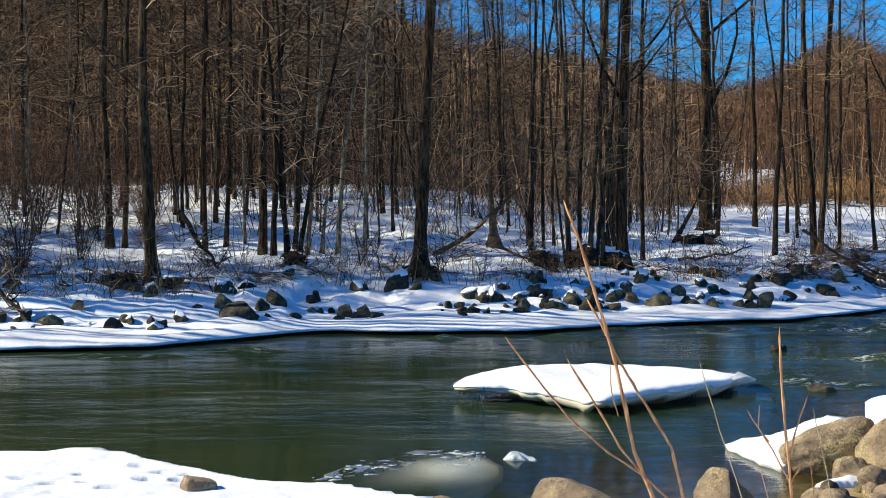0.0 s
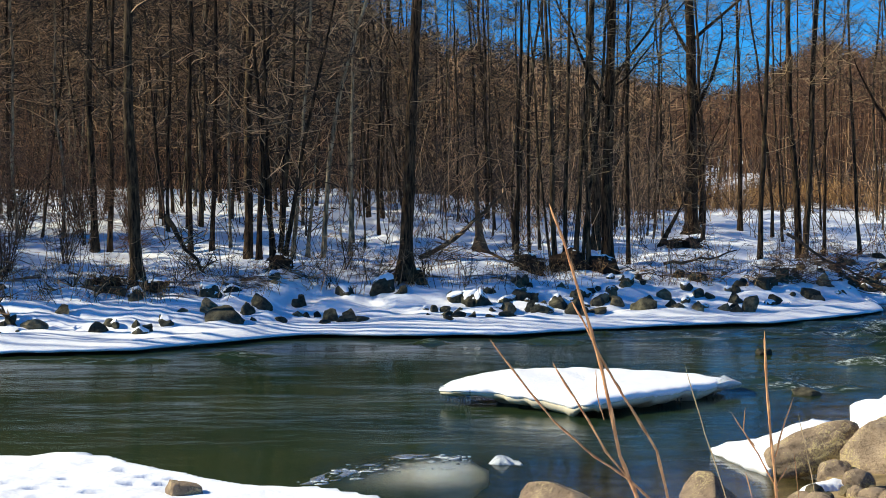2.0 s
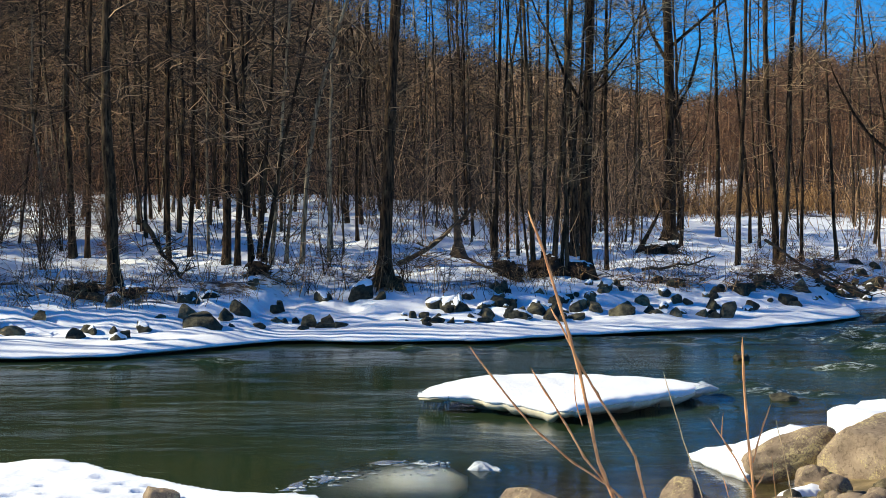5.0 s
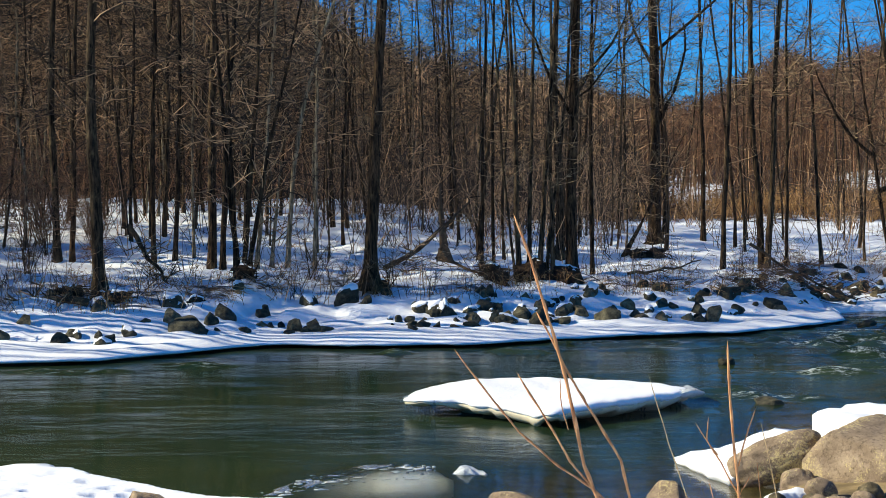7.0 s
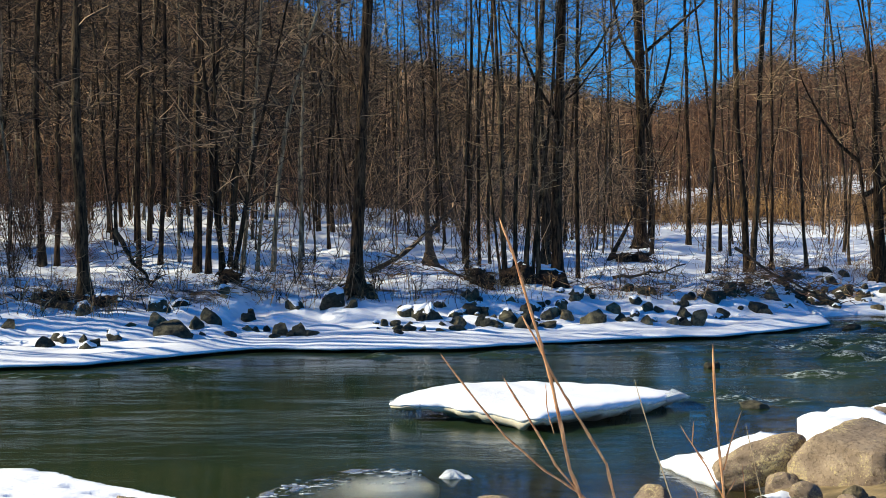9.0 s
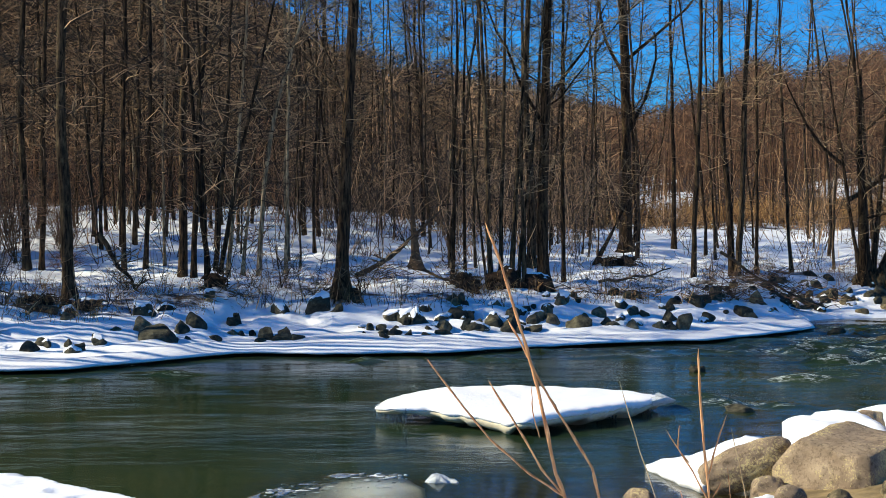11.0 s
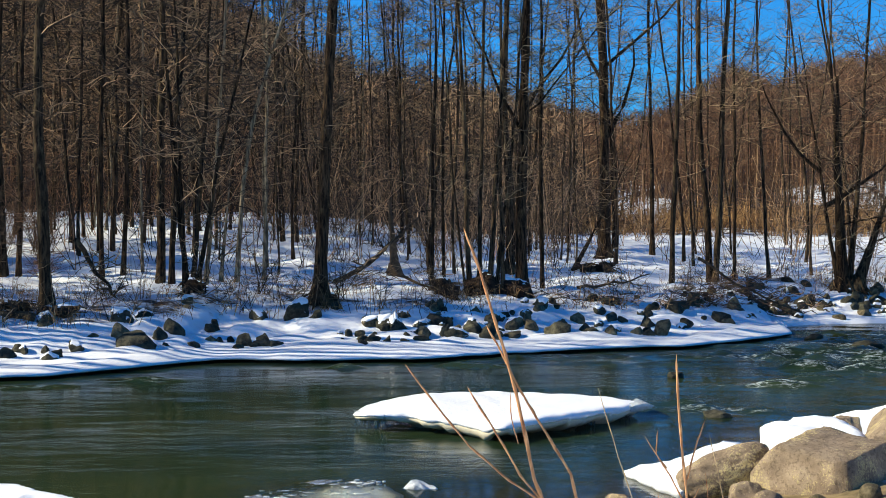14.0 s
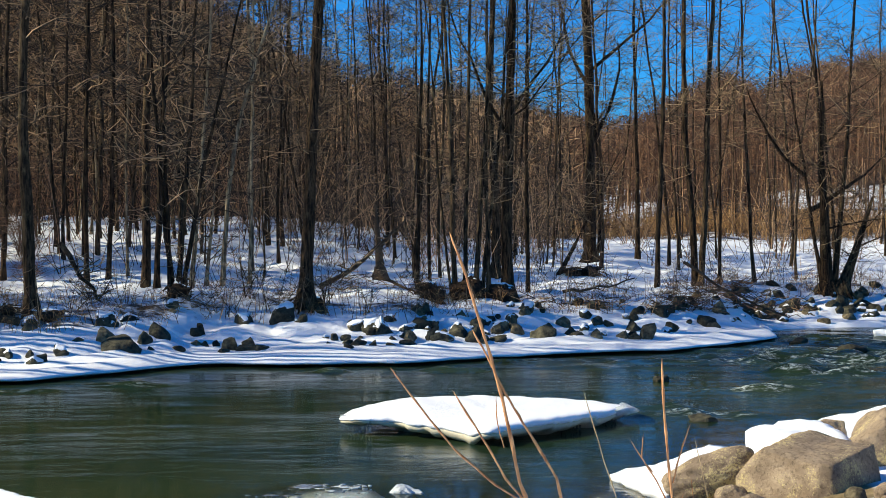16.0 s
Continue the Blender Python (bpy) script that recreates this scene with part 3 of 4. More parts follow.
patch = [(8.0, 23.5), (8.35, 23.25), (8.9, 23.3), (9.6, 23.6), (9.5, 24.2), (8.6, 24.15), (8.15, 23.9)]
tagged(new("snow_patch", slab("snow_patch", patch, lambda x, y: 0.12 + 0.02 * wobble(x, y, 2), -0.04, 0.03, SNOW, 0.03)), "snow-covered hump of ice amid the rapids", "snow patch", kind="structure")


# ---- stones ----
def stone_mesh(name, seed, w, d, h, material, rough=0.2, square=0.0, detail=3, tilt=0.0, facets=7, planes=(), deep=0.55):
    """A worn stone: a ball squared, dented and flattened; its base sits at z = 0."""
    bm = bmesh.new()
    bmesh.ops.create_icosphere(bm, subdivisions=detail, radius=1.0)
    o = Vector((seed * 3.7, seed * 1.9, seed * 0.7))
    chance = random.Random(seed * 31)
    cuts = [(Vector(aim(chance.uniform(0, 6.283), chance.uniform(-0.3, 1.2))), chance.uniform(deep, deep + 0.3)) for _ in range(facets)]
    cuts += [(Vector(n).normalized(), far) for n, far in planes]
    for v in bm.verts:
        p = v.co.normalized()
        if square:
            q = max(abs(p.x), abs(p.y), abs(p.z))
            p = p.lerp(p / q * 0.82, square)
        for n, far in cuts:
            over = p.dot(n) - far
            if over > 0:
                p = p - n * over * 0.92
        k = 1 + rough * noise.noise(p * 1.1 + o) + rough * 0.45 * noise.noise(p * 2.6 + o) + rough * 0.15 * noise.noise(p * 7 + o)
        v.co = Vector((p.x * k * w / 2, p.y * k * d / 2, p.z * k * h * 0.62))
    if tilt:
        bmesh.ops.rotate(bm, verts=bm.verts, cent=(0, 0, 0), matrix=Matrix.Rotation(radians(tilt), 3, "Y"))
    low, high = min(v.co.z for v in bm.verts), max(v.co.z for v in bm.verts)
    for v in bm.verts:
        v.co.z = (v.co.z - low) * h * 1.24 / (high - low) - 0.2 * h
    me = bpy.data.meshes.new(name)
    bm.to_mesh(me)
    bm.free()
    me.materials.append(material)
    me.polygons.foreach_set("use_smooth", [True] * len(me.polygons))
    return me


def snow_cap_mesh(stone, h, cover=0.45, thick=0.03):
    """Snow lying on the upper part of a stone, thin at its rim."""
    bm = bmesh.new()
    bm.from_mesh(stone)
    bm.normal_update()
    bare = [f for f in bm.faces if f.calc_center_median().z < h * (cover + 0.22 * noise.noise(f.calc_center_median() * (2.5 / max(h, 0.1)))) or f.normal.z < 0.5]
    bmesh.ops.delete(bm, geom=bare, context="FACES")
    rim = {v for e in bm.edges if e.is_boundary for v in e.verts}
    for v in bm.verts:
        v.co.z += -0.012 if v in rim else thick * (0.8 + 0.4 * noise.noise(v.co * 6))
        v.co.x *= 1.02
        v.co.y *= 1.02
    me = bpy.data.meshes.new("snow_cap")
    bm.to_mesh(me)
    bm.free()
    me.materials.append(SNOW)
    me.polygons.foreach_set("use_smooth", [True] * len(me.polygons))
    return me


stones = 0


def bank_rock(x, y, w, h, material, capped, lean=None):
    global stones
    stones += 1
    rng = random.Random(stones * 7)
    h = min(h * 1.05, w * 0.95)
    w *= 1.12
    me = stone_mesh("bank_rock", stones, w, w * rng.uniform(0.75, 1.15), h, material, 0.20, 0.2, 3 if w < 0.25 and not capped else 4, lean if lean is not None else rng.uniform(-30, 30), 12, (), 0.42)
    tone = "dark grey-green" if material == ROCK_DARK else "brownish"
    rest = "capped with snow on the bank" if capped else "half sunk in bank snow"
    rock = base("bank_rock", x, y, land(x, y), f"{tone} rounded river rock {rest}", "rock", "rocks on the far bank")
    rock.rotation_euler.z = rng.uniform(-0.6, 0.6)
    part("stone", me, rock)
    rock.location.z -= 0.42 * h
    if capped:
        part("snow_cap", snow_cap_mesh(me, h, 0.58, 0.012 + 0.02 * w), rock, "white snow cap")


bank_rock(-6.23, 18.46, 0.20, 0.12, ROCK_DARK, False)
bank_rock(-5.81, 18.55, 0.37, 0.16, ROCK_TAN, False)
bank_rock(-4.89, 18.77, 0.22, 0.13, ROCK_DARK, False)
bank_rock(-3.79, 19.85, 0.35, 0.44, ROCK_TAN, False)
bank_rock(-3.50, 19.44, 0.60, 0.39, ROCK_DARK, False)
bank_rock(-3.97, 20.62, 0.42, 0.28, ROCK_DARK, True)
bank_rock(-3.69, 20.95, 0.31, 0.18, ROCK_DARK, True)
bank_rock(-3.21, 20.50, 0.32, 0.40, ROCK_DARK, False)
bank_rock(-3.35, 20.15, 0.23, 0.23, ROCK_DARK, False)
bank_rock(-3.34, 19.55, 0.17, 0.17, ROCK_DARK, False)
bank_rock(-3.18, 19.67, 0.17, 0.19, ROCK_DARK, False)
bank_rock(-2.85, 20.08, 0.19, 0.12, ROCK_DARK, False)
bank_rock(-4.16, 19.69, 0.17, 0.09, ROCK_TAN, False)
bank_rock(-2.17, 20.42, 0.27, 0.34, ROCK_DARK, False)
bank_rock(-1.91, 20.37, 0.28, 0.42, ROCK_DARK, False)
bank_rock(-1.72, 20.25, 0.22, 0.13, ROCK_DARK, False)
bank_rock(-2.55, 20.54, 0.12, 0.15, ROCK_DARK, False)
bank_rock(-2.39, 20.56, 0.14, 0.15, ROCK_DARK, False)
bank_rock(-2.27, 20.20, 0.19, 0.08, ROCK_DARK, False)
bank_rock(-2.73, 21.34, 0.15, 0.13, ROCK_DARK, False)
bank_rock(-2.12, 21.71, 0.30, 0.23, ROCK_DARK, True)
bank_rock(-1.57, 21.79, 0.56, 0.48, ROCK_DARK, True)
bank_rock(-1.24, 21.56, 0.25, 0.23, ROCK_DARK, False)
bank_rock(-0.80, 20.48, 0.14, 0.12, ROCK_DARK, False)
bank_rock(-0.45, 20.50, 0.33, 0.17, ROCK_DARK, False)
bank_rock(-0.18, 20.49, 0.18, 0.25, ROCK_DARK, False)
bank_rock(0.06, 20.53, 0.18, 0.09, ROCK_DARK, False)
bank_rock(0.34, 20.78, 0.34, 0.11, ROCK_DARK, False)
bank_rock(-0.42, 21.43, 0.30, 0.19, ROCK_TAN, True)
bank_rock(0.08, 21.79, 0.22, 0.17, ROCK_DARK, True)
bank_rock(0.28, 21.46, 0.35, 0.17, ROCK_DARK, True)
bank_rock(0.79, 21.07, 0.38, 0.18, ROCK_DARK, True)
bank_rock(1.30, 21.28, 0.35, 0.29, ROCK_DARK, False)
bank_rock(1.61, 21.36, 0.35, 0.15, ROCK_DARK, False)
bank_rock(0.66, 21.99, 0.38, 0.15, ROCK_DARK, True)
bank_rock(0.49, 22.46, 0.35, 0.17, ROCK_DARK, False)
bank_rock(1.92, 22.23, 0.31, 0.39, ROCK_TAN, True)
bank_rock(2.42, 21.75, 0.44, 0.32, ROCK_DARK, False)
bank_rock(2.79, 21.79, 0.15, 0.17, ROCK_DARK, False)
bank_rock(3.19, 21.89, 0.31, 0.26, ROCK_TAN, False)
bank_rock(3.48, 22.66, 0.19, 0.24, ROCK_DARK, False)
bank_rock(3.65, 22.10, 0.26, 0.17, ROCK_TAN, False)
bank_rock(4.01, 22.15, 0.38, 0.37, ROCK_TAN, False)
bank_rock(4.94, 22.99, 0.30, 0.13, ROCK_DARK, True)
bank_rock(2.26, 23.07, 0.36, 0.20, ROCK_DARK, True)
bank_rock(4.03, 23.46, 0.26, 0.16, ROCK_DARK, False)
bank_rock(3.18, 23.22, 0.25, 0.18, ROCK_DARK, True)
bank_rock(4.55, 22.89, 0.36, 0.22, ROCK_DARK, False)
bank_rock(1.49, 22.30, 0.35, 0.19, ROCK_DARK, True)
bank_rock(6.17, 25.73, 0.36, 0.27, ROCK_DARK, False)
bank_rock(6.77, 26.51, 0.35, 0.31, ROCK_DARK, False)
bank_rock(7.02, 26.55, 0.31, 0.28, ROCK_TAN, False)
bank_rock(8.00, 26.99, 0.29, 0.24, ROCK_DARK, True)
bank_rock(8.45, 27.09, 0.36, 0.24, ROCK_DARK, False)
bank_rock(8.54, 26.36, 0.27, 0.15, ROCK_TAN, False)
bank_rock(9.16, 27.49, 0.36, 0.27, ROCK_DARK, False)
bank_rock(7.89, 25.83, 0.24, 0.13, ROCK_TAN, False)
bank_rock(7.18, 25.89, 0.24, 0.15, ROCK_DARK, True)
bank_rock(9.13, 26.74, 0.27, 0.18, ROCK_DARK, True)
bank_rock(5.26, 22.81, 0.18, 0.09, ROCK_DARK, False)
rng = random.Random(21)
for i in range(80):
    x = rng.uniform(-8.0, 11.0)
    y = far_line(x) + rng.uniform(0.9, 3.3)
    w = rng.uniform(0.10, 0.30)
    bank_rock(x, y, w, w * rng.uniform(0.45, 0.8), ROCK_TAN if rng.random() < 0.25 else ROCK_DARK, rng.random() < 0.25)

# the rubble of the bank's foot: denser and coarser downstream
for i in range(120):
    x = -1.0 + 11.5 * rng.random() ** 0.8
    y = far_line(x) + 0.9 + 2.0 * rng.random()
    w = 0.12 + 0.30 * rng.random() ** 1.7
    bank_rock(x, y, w, w * rng.uniform(0.5, 0.85), ROCK_TAN if rng.random() < 0.35 else ROCK_DARK, rng.random() < 0.4)

for x, y, w, h in ((3.33, 17.4, 0.2, 0.1), (3.1, 14.05, 0.34, 0.09), (-0.75, 18.55, 0.16, 0.06), (6.9, 21.2, 0.4, 0.14), (6.5, 22.6, 0.3, 0.12), (7.6, 18.3, 0.35, 0.08)):
    stones += 1
    rock = base("river_rock", x, y, -0.03, "dark wet rock breaking the river surface", "rock", "rocks in the river")
    part("stone", stone_mesh("river_rock", stones, w, w * 0.8, h, ROCK_DARK, 0.25, 0, 3, 0, 6), rock)


def boulder(x, y, z, w, d, h, turn, tilt, seed, square, label, cap=0.0, facets=2, pitch=0.0, planes=()):
    me = stone_mesh("boulder", seed, w, d, h, SANDSTONE, 0.14, square, 5, tilt, facets, planes)
    ob = base("boulder", x, y, z, label, "boulder", "boulders on the near shore")
    ob.rotation_euler = (0, radians(pitch), radians(turn))
    part("stone", me, ob)
    if cap:
        part("snow_cap", snow_cap_mesh(me, h, cap, 0.05), ob, "white snow cap")


boulder(2.83, 9.5, -0.12, 0.98, 0.80, 0.62, -53, 0, 3, 0.8, "big square-shouldered sandstone boulder with yellow lichen", 0.0, 0, 0.0, (((-0.05, -1, 0.2), 0.70), ((1, 0.05, 0.15), 0.66), ((0.08, -0.12, 1), 0.60), ((-0.8, -0.1, 0.6), 0.78), ((0.75, -0.7, 0.1), 0.86)))
boulder(2.30, 9.95, 0.10, 0.72, 0.34, 0.25, -16, 0, 5, 0.3, "long rounded sandstone boulder lying beside snow", 0.0, 0, -24)
boulder(2.30, 9.5, 0.02, 0.25, 0.22, 0.19, 0, 0, 8, 0.1, "small round grey stone between boulders")
boulder(2.10, 9.0, -0.03, 0.42, 0.32, 0.18, 10, 4, 9, 0.3, "flat pale stone with snow on top", 0.72)
boulder(0.48, 8.75, -0.08, 0.66, 0.5, 0.27, 0, 4, 11, 0.2, "smooth round sandstone boulder at the water's edge")
boulder(1.42, 8.80, -0.06, 0.46, 0.42, 0.32, 0, 0, 12, 0.0, "pointed boulder with a shaded flank at the water", 0.0, 0, 0.0, (((0.85, -0.45, 0.45), 0.22), ((-0.6, -0.55, 0.7), 0.62), ((0.5, 0.6, 0.7), 0.45)))
boulder(-0.36, 8.55, 0.0, 0.22, 0.2, 0.14, 0, 0, 14, 0.2, "small tan stone at the snow's edge")
boulder(-1.84, 8.74, 0.06, 0.24, 0.22, 0.15, 20, 10, 15, 0.6, "small angular tan stone poking through snow")
boulder(3.59, 11.6, 0.10, 0.31, 0.3, 0.24, 0, 0, 16, 0.5, "low brown boulder behind the snow")
boulder(3.56, 10.3, 0.1, 0.52, 0.47, 0.50, -34, 6, 17, 0.6, "tall sandstone boulder with a shaded flank", 0.0, 1, 0.0, (((1, 0, 0.1), 0.6), ((-0.6, -0.3, 0.8), 0.62)))
rng = random.Random(63)
for i in range(64):
    x = rng.uniform(1.45, 3.3)
    y = rng.uniform(8.0, 9.1) + 0.2 * (x - 1.75)
    w = 0.05 + 0.17 * rng.random() ** 1.8
    if x > 2.35 and y > 8.85:
        continue
    ob = base("cobble", x, y, land(x, y) - 0.02, "small rounded pale cobble on the wet shore", "cobble", "cobbles of the near shore")
    ob.rotation_euler.z = rng.uniform(0, 6)
    part("stone", stone_mesh("cobble", 200 + i, w, w * 0.8, w * 0.68, SANDSTONE if rng.random() < 0.6 else ROCK_TAN, 0.2, 0, 3, 0, 0), ob)
tagged(new("snow_drift", slab("snow_drift", [(2.6, 10.3), (2.74, 10.85), (3.05, 11.2), (3.42, 11.1), (3.38, 10.45), (3.32, 9.95), (2.9, 9.92)], lambda x, y: 0.37 + 0.02 * wobble(x, y, 2.5), 0.0, 0.06, SNOW, 0.03)), "deep drift of snow behind the boulders", "snow patch", kind="structure")


# ---- trees ----
tree_count = 0


def bare_tree(x, y, r, height, lean, bend, label, bark=None, limbs=7, low=2.2, dense=1.0, fork=None, twig=None, dy=0.0, name="tree", stems=None, crook=0.008, fine=None):
    """A leafless tree: trunk with a flared foot, limbs, and a crown of twigs. lean and bend are sideways metres a metre of height and metres at mid height."""
    global tree_count
    tree_count += 1
    rng = random.Random(tree_count * 13 + 5)
    r *= 0.72
    bark = bark or BARK
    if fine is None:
        # finer, denser crowns on the open sunny side, twig colour lightened as if sunlit
        fine, dense, twig = (0.0105, dense, twig or TWIG) if x / y < -0.075 else (0.0055, dense * 1.2, twig or TWIG_FINE_SUN)
    tree = base(name, x, y, land(x, y) - 0.04, label, "tree", "trees of the far bank")
    crown = Tubes()
    for k, (ox, lean_k, r_k, h_k) in enumerate(stems or ((0.0, lean, r, height),)):
        trunk = Tubes()
        n = int(h_k / 0.35) + 2
        wx = wy = vx = vy = 0.0
        pts, rad = [], []
        for i in range(n):
            h = h_k * i / (n - 1)
            vx = 0.85 * vx + rng.uniform(-1, 1) * crook
            vy = 0.85 * vy + rng.uniform(-1, 1) * crook
            wx += vx + rng.uniform(-1, 1) * 0.012
            wy += vy
            pts.append((ox + lean_k * h + bend * math.sin(min(h, 6.0) / 6.0 * math.pi) + wx, dy * h + wy, h))
            rad.append(r_k * (1 + (0.9 if r_k > 0.085 else 0.35) * math.exp(-h / 0.16)) * (1 - 0.80 * (h / h_k) ** 0.8) * rng.uniform(0.9, 1.12))
        trunk.tube(pts, rad, 10 if r_k > 0.06 else 7)
        if r_k > 0.1:
            for q in range(6):
                a = q * 1.05 + rng.uniform(-0.3, 0.3)
                root = Tubes()
                root.tube([(ox + math.cos(a) * r_k * 0.7, math.sin(a) * r_k * 0.7, 0.28), (ox + math.cos(a) * r_k * 1.5, math.sin(a) * r_k * 1.5, 0.07), (ox + math.cos(a) * r_k * 2.6, math.sin(a) * r_k * 2.6, -0.06)], (r_k * 0.35, r_k * 0.32, r_k * 0.12), 5)
                part("root", root.mesh("root", bark), tree)
        part("trunk" if not stems else "stem", trunk.mesh("trunk", bark), tree)
        for i in range(limbs):
            h = low + (h_k * 0.9 - low) * (i + rng.random() * 0.7) / limbs if i >= 3 else rng.uniform(low, min(h_k * 0.8, low + 4))
            j = min(n - 2, int(h / h_k * (n - 1)))
            way = aim(rng.uniform(0, 6.283), rng.uniform(0.25, 0.85))
            long = min(2.6, 0.9 + r_k * 9) * rng.uniform(0.5, 1.0)
            p = wander(rng, pts[j], way, long, 5, 0.16, 0.05)
            lr = max(0.007, rad[j] * rng.uniform(0.16, 0.28))
            limb = Tubes()
            limb.tube(p, taper(lr, 0.005, 6), 5)
            part("limb", limb.mesh("limb", bark), tree)
            spray(crown, rng, p, fine, int(8 * dense), 0.95)
        spray(crown, rng, pts[1:max(4, int(n * 0.75))], fine, int(18 * dense), 1.2, 3)
    if fork:
        for h, turn, up, long, fr in fork:
            j = min(n - 2, int(h / h_k * (n - 1)))
            p = wander(rng, pts[j], aim(radians(turn), radians(up)), long, 8, 0.22, 0.07)
            limb = Tubes()
            limb.tube(p, taper(fr, fr * 0.25, 9), 7)
            part("limb", limb.mesh("limb", bark), tree)
            spray(crown, rng, p, 0.007, int(16 * dense), 1.2)
    part("crown", crown.mesh("crown", twig, False), tree, "fine bare twigs")
    return tree


ALDER = "tall bare alder with dark furrowed bark in snow"
YOUNG = "slender bare young tree with grey-brown bark"
PALE = "thin bare tree with pale sunlit bark"
bare_tree(-5.01, 20.75, 0.125, 13, 0.032, -0.15, "stout grey-barked tree with a curved flared foot", BARK_GREY, 8, 2.6)
bare_tree(-6.88, 25.4, 0.095, 12, 0.02, 0.0, PALE, BARK_GREY)
bare_tree(-6.49, 24.8, 0.075, 10, 0.055, 0.0, YOUNG, BARK)
bare_tree(-4.74, 25.0, 0.062, 12, 0.009, 0.0, YOUNG, BARK)
bare_tree(-4.03, 24.4, 0.105, 13, -0.005, 0.0, ALDER, BARK)
bare_tree(-3.78, 24.1, 0.075, 12, 0.052, 0.0, ALDER, BARK)
bare_tree(-3.25, 22.3, 0.06, 7, -0.02, 0.0, "clump of thin bare stems with a brushy foot", BARK, 3, 1.2, 0.8, stems=((0, -0.10, 0.05, 6), (0.05, 0.06, 0.045, 7), (0.1, 0.2, 0.04, 6), (-0.05, -0.02, 0.04, 7)), name="coppice_tree")
bare_tree(-2.8, 24.9, 0.062, 10, 0.20, -0.28, "pale tree leaning over with bare limbs", BARK_PALE, 6, 2.0)
bare_tree(-1.25, 22.65, 0.150, 15, 0.036, -0.03, "thick dark alder trunk standing in bank snow", BARK, 9, 2.4, fork=((2.0, 100, 50, 3.0, 0.03),))
bare_tree(0.53, 24.9, 0.048, 9, 0.02, 0.0, YOUNG, BARK)
bare_tree(0.74, 24.8, 0.046, 9, -0.012, 0.0, YOUNG, BARK)
bare_tree(1.40, 23.9, 0.1, 9, 0.0, 0.0, "many-stemmed alder rising from a broad root mound", BARK_GREY, 3, 2.0, 0.7, stems=((-0.25, -0.05, 0.045, 10), (-0.08, 0.0, 0.04, 10), (0.06, 0.03, 0.05, 11), (0.2, 0.07, 0.035, 9), (0.3, -0.01, 0.04, 10), (-0.3, -0.12, 0.025, 7)), name="coppice_tree")
bare_tree(2.20, 29.0, 0.12, 13, -0.015, 0.0, "tall pale-barked tree behind darker trunks", BARK_GREY)
bare_tree(2.04, 24.1, 0.14, 14, -0.012, 0.03, "thick dark alder with forked crown", BARK, 10, 2.4, 1.7, fork=((3.2, 20, 60, 3.0, 0.03), (3.0, 170, 62, 3.0, 0.032), (3.4, 8, 35, 2.6, 0.018)))
bare_tree(2.48, 25.2, 0.055, 10, 0.018, 0.0, YOUNG, BARK)
bare_tree(4.89, 34.4, 0.19, 16, -0.03, 0.10, "large old tree with long spreading limbs", BARK, 12, 2.6, 1.9, fork=((2.9, 5, 62, 2.6, 0.06), (4.4, 160, 60, 4.0, 0.045), (4.6, 12, 40, 4.0, 0.045)))
bare_tree(3.55, 29.7, 0.07, 2.6, 0.5, 0.0, "short tree leaning steeply over the snow", BARK, 4, 1.2)
bare_tree(4.95, 26.2, 0.07, 12, 0.035, 0.10, YOUNG, BARK_GREY)
bare_tree(5.92, 27.5, 0.095, 13, -0.045, -0.14, "slim alder with a swept curving trunk", BARK, 9, 2.2, 1.5)
bare_tree(5.98, 27.4, 0.085, 14, 0.055, 0.0, ALDER, BARK_GREY, 10, 2.2, 1.5)
bare_tree(6.43, 27.7, 0.05, 13, -0.01, 0.0, YOUNG, BARK)
bare_tree(6.69, 38.4, 0.09, 13, 0.006, 0.0, YOUNG, BARK)
bare_tree(7.41, 28.9, 0.055, 11, -0.04, 0.0, YOUNG, BARK_GREY)
bare_tree(8.73, 28.0, 0.2, 7, 0.0, 0.0, "gnarled old double-trunked tree with a broken top", BARK, 5, 1.2, 1.0, stems=((-0.10, -0.04, 0.13, 4.2), (0.14, 0.34, 0.13, 1.9), (0.0, 0.05, 0.06, 8), (-0.16, -0.18, 0.05, 5)), fork=((1.9, 15, 25, 2.4, 0.05), (2.4, 175, 40, 2.2, 0.04)), name="old_tree")
bare_tree(-6.35, 28.7, 0.055, 11, 0.004, 0.0, YOUNG)
bare_tree(-5.13, 25.0, 0.066, 12, 0.03, 0.0, YOUNG)
bare_tree(-4.49, 25.4, 0.04, 9, -0.007, 0.0, PALE, BARK_PALE)
bare_tree(-3.33, 24.8, 0.055, 10, 0.07, 0.0, PALE, BARK_PALE)
bare_tree(-2.45, 26.3, 0.045, 10, 0.035, 0.0, PALE, BARK_PALE)
bare_tree(-2.23, 30.4, 0.052, 11, -0.02, 0.0, YOUNG)
bare_tree(-3.1, 25.0, 0.06, 1.9, 0.06, 0.0, "broken pale snag with a splintered tip", BARK_PALE, 1, 0.9, 0.3, name="snag")
bare_tree(-0.12, 27.4, 0.14, 1.5, -0.06, 0.0, "broken dark tree stump with spreading roots", DEADWOOD, 2, 0.6, 0.4, name="snag")

# further trees of the wood, from a few kinds
kinds = []
for i in range(9):
    bark = (BARK, BARK_GREY, BARK_PALE, BARK, BARK_GREY, BARK, BARK, BARK_PALE, BARK_GREY)[i]
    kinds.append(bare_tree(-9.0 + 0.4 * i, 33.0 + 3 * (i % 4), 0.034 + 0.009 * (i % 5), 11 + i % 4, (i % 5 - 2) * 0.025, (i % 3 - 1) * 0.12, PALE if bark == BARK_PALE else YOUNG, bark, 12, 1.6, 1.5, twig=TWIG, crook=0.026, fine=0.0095))
